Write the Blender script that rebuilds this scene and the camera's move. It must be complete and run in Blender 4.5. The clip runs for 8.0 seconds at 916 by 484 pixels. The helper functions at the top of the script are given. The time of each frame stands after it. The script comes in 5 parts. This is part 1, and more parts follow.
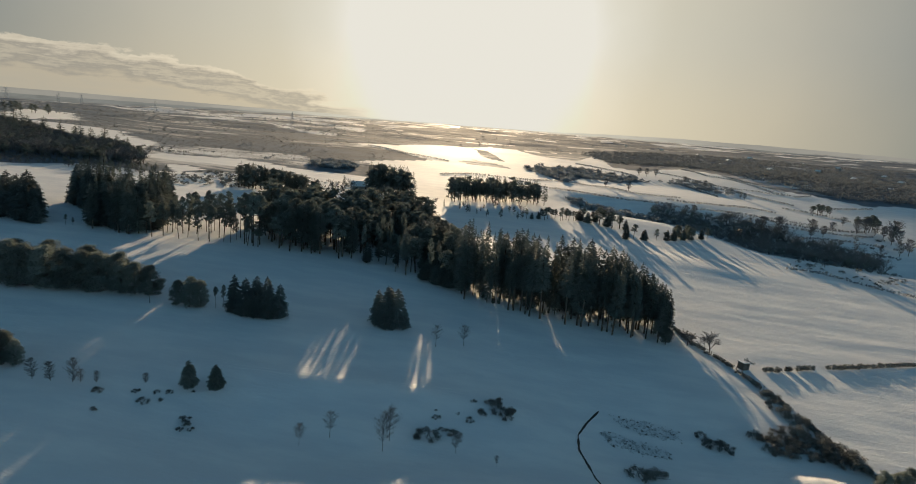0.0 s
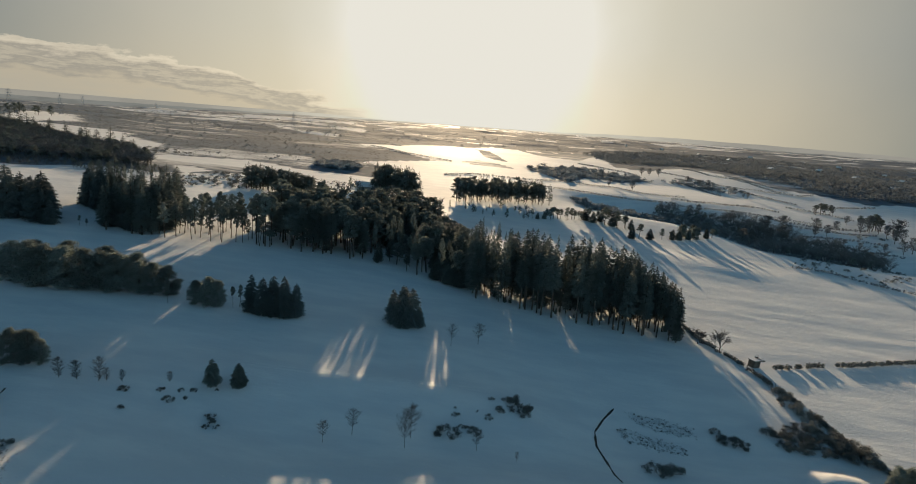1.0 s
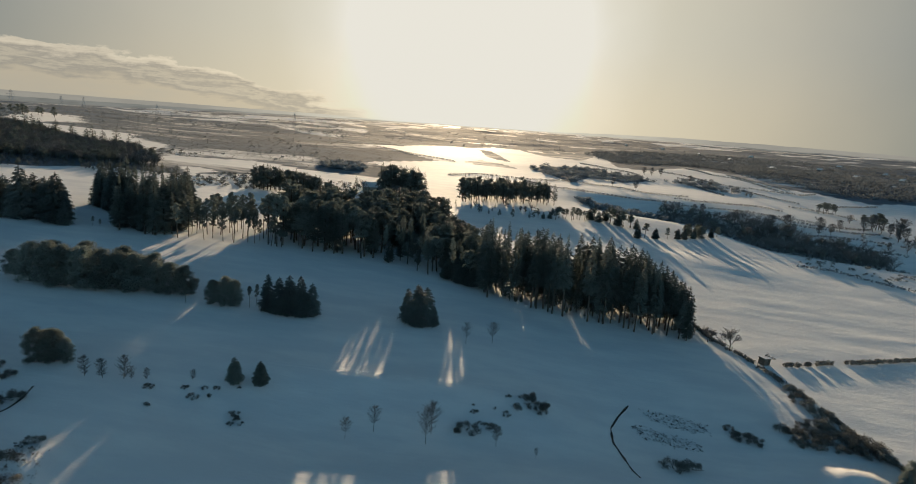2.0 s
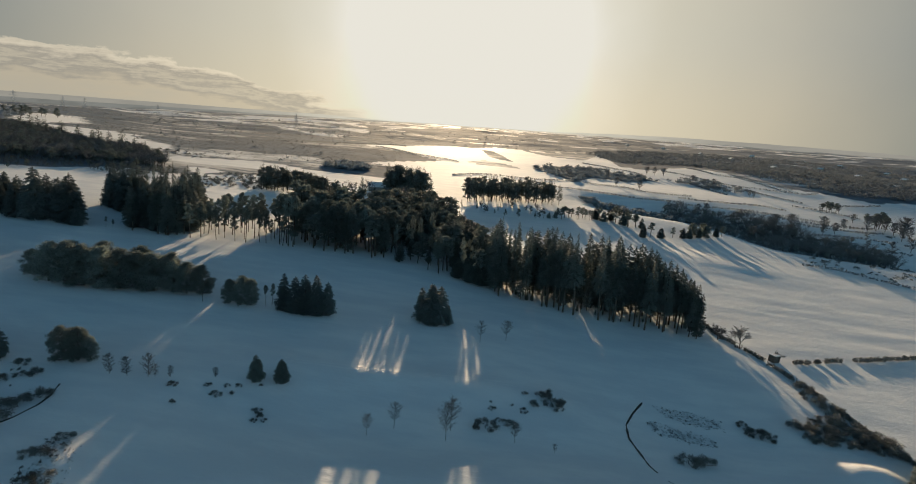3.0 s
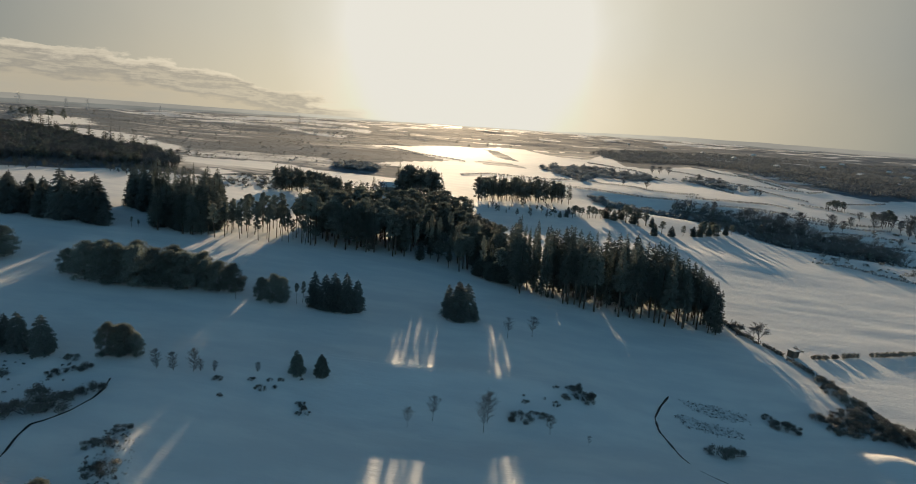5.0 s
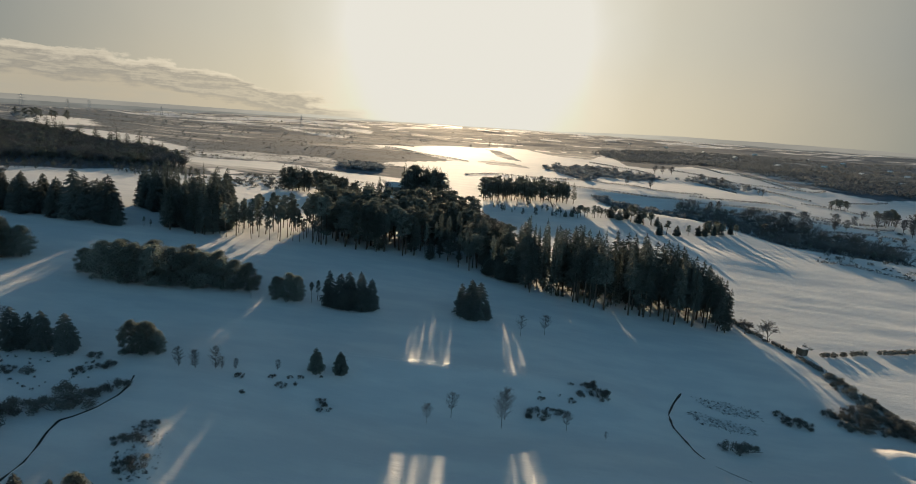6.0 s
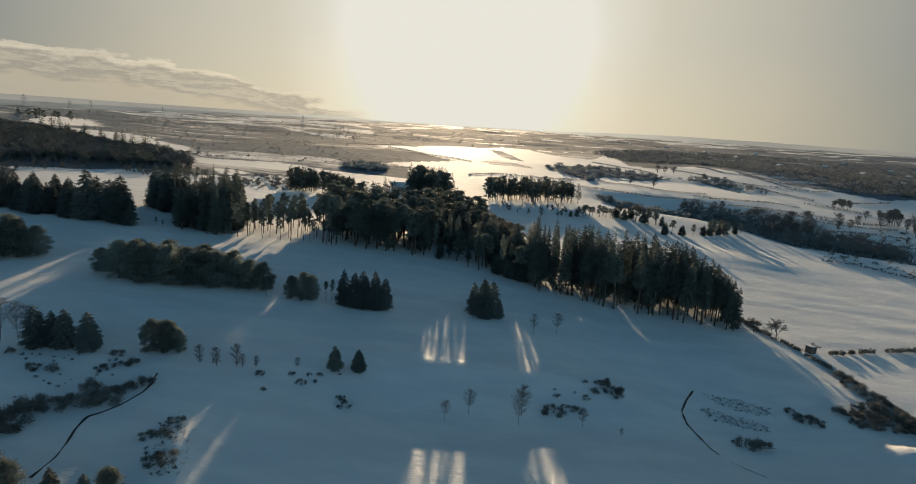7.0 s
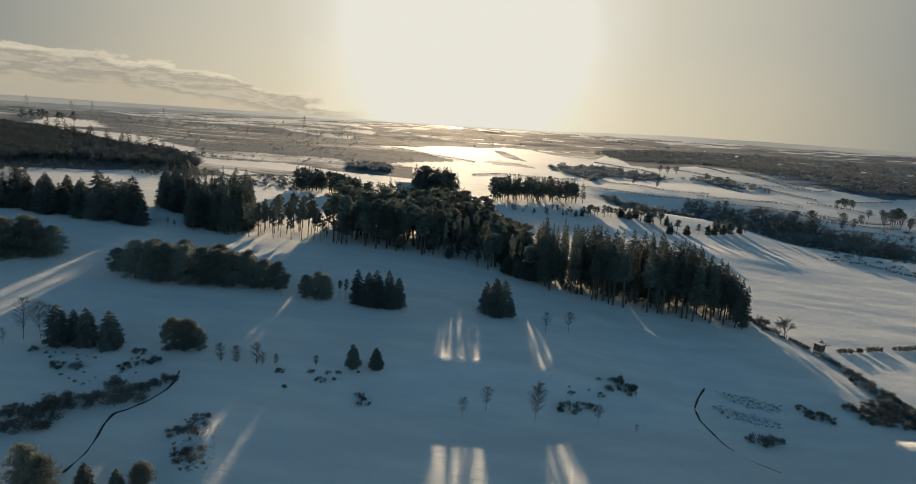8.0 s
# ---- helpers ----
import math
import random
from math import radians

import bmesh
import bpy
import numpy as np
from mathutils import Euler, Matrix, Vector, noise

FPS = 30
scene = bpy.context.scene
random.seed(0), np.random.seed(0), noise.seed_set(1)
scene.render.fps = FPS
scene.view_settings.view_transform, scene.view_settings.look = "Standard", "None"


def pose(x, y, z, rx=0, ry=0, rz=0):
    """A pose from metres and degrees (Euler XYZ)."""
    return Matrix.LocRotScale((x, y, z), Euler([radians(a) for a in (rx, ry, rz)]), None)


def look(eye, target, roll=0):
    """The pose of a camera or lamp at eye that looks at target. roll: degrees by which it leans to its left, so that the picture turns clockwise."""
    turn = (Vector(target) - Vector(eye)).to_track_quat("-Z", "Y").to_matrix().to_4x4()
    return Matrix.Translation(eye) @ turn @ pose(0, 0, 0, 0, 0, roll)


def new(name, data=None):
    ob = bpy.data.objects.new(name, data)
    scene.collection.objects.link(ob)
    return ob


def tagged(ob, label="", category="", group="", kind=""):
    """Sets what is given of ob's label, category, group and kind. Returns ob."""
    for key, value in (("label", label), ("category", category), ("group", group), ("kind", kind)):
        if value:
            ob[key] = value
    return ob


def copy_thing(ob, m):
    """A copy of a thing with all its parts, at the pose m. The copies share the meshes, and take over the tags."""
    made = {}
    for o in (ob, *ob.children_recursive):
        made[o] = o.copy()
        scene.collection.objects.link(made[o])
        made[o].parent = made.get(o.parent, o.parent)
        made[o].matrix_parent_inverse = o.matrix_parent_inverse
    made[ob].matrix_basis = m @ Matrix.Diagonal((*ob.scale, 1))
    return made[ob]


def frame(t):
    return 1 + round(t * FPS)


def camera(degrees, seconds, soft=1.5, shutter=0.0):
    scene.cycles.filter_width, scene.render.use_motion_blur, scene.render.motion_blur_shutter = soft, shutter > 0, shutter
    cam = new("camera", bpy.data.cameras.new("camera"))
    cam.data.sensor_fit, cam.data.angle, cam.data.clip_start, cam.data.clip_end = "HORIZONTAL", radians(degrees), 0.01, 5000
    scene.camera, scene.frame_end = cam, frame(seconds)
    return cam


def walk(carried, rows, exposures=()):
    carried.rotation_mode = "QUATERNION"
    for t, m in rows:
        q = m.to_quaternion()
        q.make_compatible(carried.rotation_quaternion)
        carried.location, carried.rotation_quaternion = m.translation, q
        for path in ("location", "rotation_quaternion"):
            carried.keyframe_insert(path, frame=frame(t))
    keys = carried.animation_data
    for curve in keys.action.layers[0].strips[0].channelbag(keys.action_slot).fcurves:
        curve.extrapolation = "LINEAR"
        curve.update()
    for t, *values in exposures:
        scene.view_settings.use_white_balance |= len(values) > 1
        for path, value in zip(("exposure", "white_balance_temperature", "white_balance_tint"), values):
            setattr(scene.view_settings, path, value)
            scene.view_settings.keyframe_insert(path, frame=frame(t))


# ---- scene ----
cam = camera(72.0, 8.0, soft=1.0)
# seconds, eye, yaw, pitch, roll of a drone that drifts sideways and back
PATH = [
    (0.0, -0.004, 0.009, 49.983, 0.001, -10.406, 4.419),
    (0.5, -1.793, -0.789, 49.929, -0.010, -10.392, 4.332),
    (1.0, -3.565, -1.590, 49.866, -0.018, -10.382, 4.252),
    (1.5, -5.320, -2.393, 49.796, -0.025, -10.375, 4.178),
    (3.0, -10.495, -4.812, 49.554, -0.032, -10.366, 3.992),
    (3.5, -12.193, -5.621, 49.467, -0.032, -10.366, 3.939),
    (4.0, -13.879, -6.430, 49.378, -0.030, -10.366, 3.889),
    (4.5, -15.554, -7.240, 49.289, -0.028, -10.366, 3.842),
    (6.0, -20.523, -9.666, 49.032, -0.018, -10.361, 3.710),
    (6.5, -22.163, -10.473, 48.954, -0.015, -10.356, 3.667),
    (7.0, -23.796, -11.278, 48.881, -0.012, -10.349, 3.623),
    (7.5, -25.424, -12.081, 48.816, -0.010, -10.338, 3.578),
    (8.0, -27.048, -12.883, 48.759, -0.008, -10.325, 3.531),
]


def heading(x, y, z, yaw, pitch, roll):
    """The pose of a camera turned by yaw, tilted by pitch and leaning left by roll."""
    a, b = radians(yaw), radians(pitch)
    way = Vector((-math.sin(a) * math.cos(b), math.cos(a) * math.cos(b), math.sin(b)))
    return look(Vector((x, y, z)), Vector((x, y, z)) + way * 10, roll)


walk(cam, [(t, heading(*row)) for t, *row in PATH], exposures=[(0.0, 0.8), (8.0, 0.8)])

# ---- world and sun ----
SUN_EL, SUN_AZ = radians(8.0), radians(-0.3)
SUN_DIR = Vector((math.sin(SUN_AZ) * math.cos(SUN_EL), math.cos(SUN_AZ) * math.cos(SUN_EL), math.sin(SUN_EL)))


def link_math(nt, op, a, b=None, c=None, clamp=False):
    """A maths node; a, b, c are sockets or numbers. Returns its output."""
    n = nt.nodes.new("ShaderNodeMath")
    n.operation, n.use_clamp = op, clamp
    for i, v in enumerate((a, b, c)):
        if v is None:
            continue
        if isinstance(v, (int, float)):
            n.inputs[i].default_value = v
        else:
            nt.links.new(v, n.inputs[i])
    return n.outputs[0]


def mix_colour(nt, fac, a, b, blend="MIX"):
    """A colour mix; fac, a, b are sockets or values. Returns its output."""
    n = nt.nodes.new("ShaderNodeMix")
    n.data_type, n.blend_type = "RGBA", blend
    for key, v in ((0, fac), (6, a), (7, b)):
        if isinstance(v, (int, float)):
            n.inputs[key].default_value = v
        elif isinstance(v, tuple):
            n.inputs[key].default_value = (*v, 1)
        else:
            nt.links.new(v, n.inputs[key])
    return n.outputs[2]


def noise_node(nt, vector, scale, detail=4.0, rough=0.55):
    n = nt.nodes.new("ShaderNodeTexNoise")
    n.inputs["Scale"].default_value, n.inputs["Detail"].default_value, n.inputs["Roughness"].default_value = scale, detail, rough
    if vector is not None:
        nt.links.new(vector, n.inputs["Vector"])
    return n.outputs["Fac"]


def span(nt, value, lo, hi, to_lo=0.0, to_hi=1.0):
    """A smooth step of a value from lo..hi to to_lo..to_hi."""
    n = nt.nodes.new("ShaderNodeMapRange")
    n.interpolation_type = "SMOOTHSTEP"
    nt.links.new(value, n.inputs[0])
    for i, v in enumerate((lo, hi, to_lo, to_hi)):
        n.inputs[i + 1].default_value = v
    return n.outputs[0]


def build_world():
    world = bpy.data.worlds.new("winter_sky")
    scene.world = world
    world.use_nodes = True
    nt = world.node_tree
    back = nt.nodes["Background"]
    sky = nt.nodes.new("ShaderNodeTexSky")
    sky.sky_type, sky.sun_disc = "NISHITA", False
    sky.sun_elevation, sky.sun_rotation = SUN_EL, SUN_AZ
    sky.altitude, sky.air_density, sky.dust_density, sky.ozone_density = 150, 1.0, 1.0, 2.0
    geo = nt.nodes.new("ShaderNodeTexCoord")
    way = geo.outputs["Generated"]
    dot = nt.nodes.new("ShaderNodeVectorMath")
    dot.operation = "DOT_PRODUCT"
    nt.links.new(way, dot.inputs[0])
    dot.inputs[1].default_value = SUN_DIR
    angle = link_math(nt, "MULTIPLY", link_math(nt, "ARCCOSINE", link_math(nt, "MINIMUM", dot.outputs["Value"], 1.0)), 180 / math.pi)
    xyz = nt.nodes.new("ShaderNodeSeparateXYZ")
    nt.links.new(way, xyz.inputs[0])
    elev = link_math(nt, "MULTIPLY", link_math(nt, "ARCSINE", xyz.outputs[2]), 180 / math.pi)
    azim = link_math(nt, "MULTIPLY", link_math(nt, "ARCTAN2", xyz.outputs[0], xyz.outputs[1]), 180 / math.pi)
    # thin ice haze: brightest round the sun, thinning out overhead
    wobble = noise_node(nt, way, 7.0, 3.0)
    ring = link_math(nt, "ADD", angle, link_math(nt, "MULTIPLY", link_math(nt, "SUBTRACT", wobble, 0.5), 2.5))
    ramp = nt.nodes.new("ShaderNodeValToRGB")
    nt.links.new(link_math(nt, "DIVIDE", ring, 180.0), ramp.inputs[0])
    stops = ((0.0, (0.477, 0.460, 0.411)), (10.3, (0.477, 0.460, 0.411)), (12.2, (0.428, 0.408, 0.345)), (16.5, (0.356, 0.336, 0.273)), (26.0, (0.273, 0.261, 0.218)), (36.0, (0.158, 0.167, 0.156)), (58.0, (0.123, 0.175, 0.204)), (90.0, (0.155, 0.258, 0.322)), (125.0, (0.145, 0.295, 0.400)), (180.0, (0.175, 0.310, 0.402)))
    for i, (at, colour) in enumerate(stops):
        e = ramp.color_ramp.elements[i] if i < 2 else ramp.color_ramp.elements.new(at / 180.0)
        e.position, e.color = at / 180.0, (*colour, 1)
    air = mix_colour(nt, 1.0, sky.outputs[0], (SKY_GAIN * 0.64, SKY_GAIN * 1.06, SKY_GAIN * 1.08), "MULTIPLY")
    warm = mix_colour(nt, span(nt, elev, 0.0, 9.0, 1.0, 0.0), (1, 1, 1), (1.15, 1.08, 0.97))
    haze = mix_colour(nt, 1.0, ramp.outputs[0], warm, "MULTIPLY")
    air = mix_colour(nt, span(nt, elev, 14.0, 34.0, 1.0, 0.0), air, haze)
    # a bank of low cloud beside the sun, lit along its upper edge
    def stretched(across, up):
        n = nt.nodes.new("ShaderNodeCombineXYZ")
        nt.links.new(link_math(nt, "MULTIPLY", azim, across), n.inputs[0])
        nt.links.new(link_math(nt, "MULTIPLY", elev, up), n.inputs[1])
        return n.outputs[0]

    puff = noise_node(nt, stretched(0.16, 0.42), 1.5, 9.0, 0.62)
    streak = noise_node(nt, stretched(0.05, 0.9), 1.7, 6.0, 0.6)
    edge = link_math(nt, "ADD", span(nt, azim, -31.0, -4.0, 4.2, 1.0), link_math(nt, "MULTIPLY", link_math(nt, "SUBTRACT", puff, 0.5), 4.0))
    below = link_math(nt, "SUBTRACT", edge, elev)
    bank = link_math(nt, "MULTIPLY", span(nt, below, 0.0, 0.30), span(nt, azim, -14.0, -7.0, 1.0, 0.0))
    depth = link_math(nt, "ADD", below, link_math(nt, "MULTIPLY", link_math(nt, "SUBTRACT", streak, 0.5), 3.4))
    tone = nt.nodes.new("ShaderNodeValToRGB")
    nt.links.new(link_math(nt, "DIVIDE", depth, 4.0), tone.inputs[0])
    for i, (at, colour) in enumerate(((0.03, (0.40, 0.356, 0.276)), (0.15, (0.34, 0.302, 0.235)), (0.26, (0.205, 0.188, 0.155)), (0.38, (0.29, 0.259, 0.20)), (0.48, (0.20, 0.184, 0.152)), (0.66, (0.285, 0.25, 0.187)), (1.0, (0.27, 0.244, 0.19)))):
        e = tone.color_ramp.elements[i] if i < 2 else tone.color_ramp.elements.new(at)
        e.position, e.color = at, (*colour, 1)
    warmer = mix_colour(nt, span(nt, azim, -34.0, -10.0), (1, 1, 1), (1.25, 1.22, 1.15))
    body = mix_colour(nt, 1.0, tone.outputs[0], warmer, "MULTIPLY")
    air = mix_colour(nt, link_math(nt, "MULTIPLY", bank, 0.88), air, body)
    # the haze saturates: nothing in the air outshines this
    low = nt.nodes.new("ShaderNodeVectorMath")
    low.operation = "MINIMUM"
    nt.links.new(air, low.inputs[0])
    low.inputs[1].default_value = (0.468, 0.451, 0.402)
    nt.links.new(low.outputs[0], back.inputs[0])
    back.inputs[1].default_value = 1.0


SKY_GAIN = 0.034
build_world()
sun = new("sun", bpy.data.lights.new("sun", "SUN"))
sun.data.energy, sun.data.angle, sun.data.color = 4.45, radians(0.55), (1.0, 0.75, 0.47)
sun.matrix_world = look(SUN_DIR * 100, Vector((0, 0, 0)))

# ---- materials ----


def material(name):
    m = bpy.data.materials.new(name)
    m.use_nodes = True
    nt = m.node_tree
    return m, nt, nt.nodes["Principled BSDF"]


def bump(nt, shader, heights, strength=0.5, distance=0.1):
    n = nt.nodes.new("ShaderNodeBump")
    n.inputs["Strength"].default_value, n.inputs["Distance"].default_value = strength, distance
    nt.links.new(heights, n.inputs["Height"])
    nt.links.new(n.outputs[0], shader.inputs["Normal"])


def position(nt, sx=1.0, sy=1.0, sz=1.0):
    g = nt.nodes.new("ShaderNodeNewGeometry")
    v = nt.nodes.new("ShaderNodeVectorMath")
    v.operation = "MULTIPLY"
    nt.links.new(g.outputs["Position"], v.inputs[0])
    v.inputs[1].default_value = (sx, sy, sz)
    return v.outputs[0]


def make_snow_ground():
    m, nt, p = material("snow_ground")
    here = position(nt)
    xyz = nt.nodes.new("ShaderNodeSeparateXYZ")
    nt.links.new(here, xyz.inputs[0])
    x, y = xyz.outputs[0], xyz.outputs[1]
    fine = noise_node(nt, here, 1.3, 6.0, 0.65)
    drift = noise_node(nt, position(nt, 0.35, 1.0, 1.0), 0.16, 5.0, 0.6)
    snow = mix_colour(nt, span(nt, drift, 0.35, 0.7), (0.80, 0.82, 0.85), (0.90, 0.91, 0.92))
    snow = mix_colour(nt, link_math(nt, "MULTIPLY", span(nt, fine, 0.6, 0.75), 0.12), snow, (0.55, 0.54, 0.50))
    # moor and rough pasture, where heather stands through the snow, and painted slope shade
    cover = nt.nodes.new("ShaderNodeAttribute")
    cover.attribute_name = "moor"
    patch = noise_node(nt, position(nt, 0.45, 1.0, 1.0), 0.011, 6.0, 0.65)
    rough = noise_node(nt, position(nt, 0.4, 1.0, 1.0), 0.06, 8.0, 0.75)
    broken = link_math(nt, "ADD", link_math(nt, "MULTIPLY", patch, 0.75), link_math(nt, "MULTIPLY", rough, 0.25))
    amount = link_math(nt, "ADD", cover.outputs["Fac"], link_math(nt, "MULTIPLY", link_math(nt, "SUBTRACT", broken, 0.5), 3.6))
    moor = link_math(nt, "MULTIPLY", span(nt, amount, 0.30, 0.85), span(nt, cover.outputs["Fac"], 0.02, 0.25))
    heath = mix_colour(nt, span(nt, broken, 0.38, 0.62), (0.048, 0.076, 0.108), (0.100, 0.148, 0.205))
    colour = mix_colour(nt, link_math(nt, "MULTIPLY", moor, 0.9), snow, heath)
    nt.links.new(colour, p.inputs["Base Color"])
    nt.links.new(span(nt, moor, 0.0, 1.0, 0.8, 0.95), p.inputs["Roughness"])
    nt.links.new(span(nt, moor, 0.0, 1.0, 0.14, 0.02), p.inputs["Specular IOR Level"])
    ripple = noise_node(nt, position(nt, 0.35, 2.0, 1.0), 0.7, 6.0, 0.65)
    crust = noise_node(nt, position(nt, 0.5, 1.6, 1.0), 2.4, 4.0, 0.6)
    waves = noise_node(nt, position(nt, 0.22, 1.0, 1.0), 0.21, 6.0, 0.72)
    relief = link_math(nt, "ADD", link_math(nt, "ADD", link_math(nt, "MULTIPLY", ripple, 0.55), link_math(nt, "MULTIPLY", waves, 1.5)), link_math(nt, "MULTIPLY", fine, 0.3))
    bump(nt, p, link_math(nt, "ADD", relief, link_math(nt, "MULTIPLY", crust, 0.2)), 0.6, 0.2)
    return m


def make_plain(name, dark, light, scale, roughness, relief=0.3, relief_size=0.03, translucent=0.0, per_object=0.25, haze_frost=0.0):
    """A surface of two colours in noise, with relief; each object differs a little."""
    m, nt, p = material(name)
    here = position(nt)
    grain = noise_node(nt, here, scale, 5.0, 0.6)
    broad = noise_node(nt, here, scale * 0.17, 3.0, 0.5)
    both = link_math(nt, "ADD", link_math(nt, "MULTIPLY", grain, 0.6), link_math(nt, "MULTIPLY", broad, 0.4))
    colour = mix_colour(nt, span(nt, both, 0.36, 0.64), dark, light)
    # pale specks lift dark foliage and far wood, haze painted in along with frost
    if haze_frost:
        pale_grain = noise_node(nt, here, 7.0, 4.0, 0.7)
        colour = mix_colour(nt, link_math(nt, "MULTIPLY", span(nt, pale_grain, 0.42, 0.62), haze_frost), colour, (0.50, 0.53, 0.56))
    info = nt.nodes.new("ShaderNodeObjectInfo")
    shade = span(nt, info.outputs["Random"], 0.0, 1.0, 1.0 - per_object, 1.0 + per_object)
    grey = nt.nodes.new("ShaderNodeCombineColor")
    for i in range(3):
        nt.links.new(shade, grey.inputs[i])
    colour = mix_colour(nt, 1.0, colour, grey.outputs[0], "MULTIPLY")
    nt.links.new(colour, p.inputs["Base Color"])
    p.inputs["Roughness"].default_value = roughness
    p.inputs["Specular IOR Level"].default_value = 0.25
    if relief:
        bump(nt, p, grain, relief, relief_size)
    if translucent:
        t = nt.nodes.new("ShaderNodeBsdfTranslucent")
        nt.links.new(colour, t.inputs[0])
        mix = nt.nodes.new("ShaderNodeMixShader")
        mix.inputs[0].default_value = translucent
        nt.links.new(p.outputs[0], mix.inputs[1])
        nt.links.new(t.outputs[0], mix.inputs[2])
        nt.links.new(mix.outputs[0], nt.nodes["Material Output"].inputs[0])
    return m


SNOW_GROUND = make_snow_ground()
SNOW = make_plain("settled_snow", (0.78, 0.80, 0.83), (0.90, 0.91, 0.92), 3.0, 0.5, 0.3, 0.03, per_object=0.03)
SPRUCE = make_plain("spruce_needles", (0.110, 0.138, 0.122), (0.175, 0.205, 0.175), 1.4, 0.8, 0.0, translucent=0.45, haze_frost=0.30)
FIR = make_plain("fir_needles", (0.085, 0.112, 0.108), (0.145, 0.178, 0.165), 1.4, 0.85, 0.0, translucent=0.35, haze_frost=0.28)
PINE = make_plain("pine_needles", (0.105, 0.134, 0.118), (0.17, 0.20, 0.172), 1.2, 0.8, 0.0, translucent=0.3, haze_frost=0.30)
GORSE = make_plain("gorse_spines", (0.070, 0.072, 0.062), (0.13, 0.133, 0.120), 4.0, 0.8, 0.0, translucent=0.12, haze_frost=0.36)
BARK = make_plain("bark", (0.045, 0.036, 0.030), (0.13, 0.105, 0.085), 9.0, 0.9, 0.5, 0.02)
TWIGS = make_plain("bare_twigs", (0.075, 0.073, 0.072), (0.15, 0.145, 0.143), 6.0, 0.85, 0.0, haze_frost=0.3)
# far wood is painted paler to stand in for distance haze
FARWOOD = make_plain("leafless_wood", (0.10, 0.118, 0.135), (0.17, 0.192, 0.21), 0.12, 0.9, 0.0, translucent=0.25, haze_frost=0.55)
TIMBER = make_plain("weathered_timber", (0.075, 0.060, 0.048), (0.17, 0.145, 0.12), 14.0, 0.85, 0.4, 0.01)
EARTH = make_plain("wet_earth", (0.030, 0.026, 0.022), (0.085, 0.075, 0.062), 5.0, 0.75, 0.5, 0.05)
STEEL = make_plain("galvanised_steel", (0.22, 0.23, 0.24), (0.34, 0.35, 0.36), 4.0, 0.5, 0.0)
RENDER_WALL = make_plain("rendered_wall", (0.36, 0.34, 0.30), (0.55, 0.53, 0.48), 1.5, 0.85, 0.2, 0.01)
DARK_GLASS = make_plain("window_glass", (0.02, 0.022, 0.025), (0.03, 0.032, 0.035), 1.0, 0.12, 0.0)
HEATHER = make_plain("heather", (0.064, 0.067, 0.068), (0.125, 0.128, 0.128), 3.0, 0.9, 0.0, translucent=0.25, haze_frost=0.3)


FROSTED = make_plain("frosted_grass", (0.42, 0.43, 0.44), (0.78, 0.80, 0.82), 5.0, 0.8, 0.0, translucent=0.2)


def make_water():
    m, nt, p = material("ditch_water")
    p.inputs["Base Color"].default_value = (0.012, 0.014, 0.016, 1)
    p.inputs["Roughness"].default_value = 0.5
    p.inputs["Specular IOR Level"].default_value = 0.25
    bump(nt, p, noise_node(nt, position(nt), 6.0, 3.0), 0.1, 0.02)
    return m


WATER = make_water()

# ---- the lie of the land ----
LAND = [-4.58, -20.42, -1.13, 9.67, 7.10, -35.41, -2.62, 70.92, 7.84, 31.42, -2.76, -171.32, -3.25, 13.62, 8.80, 54.22, -0.35, -13.12, -3.57, 0.30, 2.23, 0.98, -2.74, -1.86, -2.27, 4.86, -2.17, 0.35, 0.80, 12.65, 5.88]
SWELLS = [(-1, 143, 22), (37, 110, 18), (-24, 87, 18), (-13, 365, 60), (167, 458, 70), (143, 321, 50), (78, 155, 22), (-63, 102, 14), (477, 722, 150), (-90, 770, 150)]


GULLY = ((98, 424), (110, 420), (142, 408), (165, 385), (180, 365), (212, 358), (250, 350))


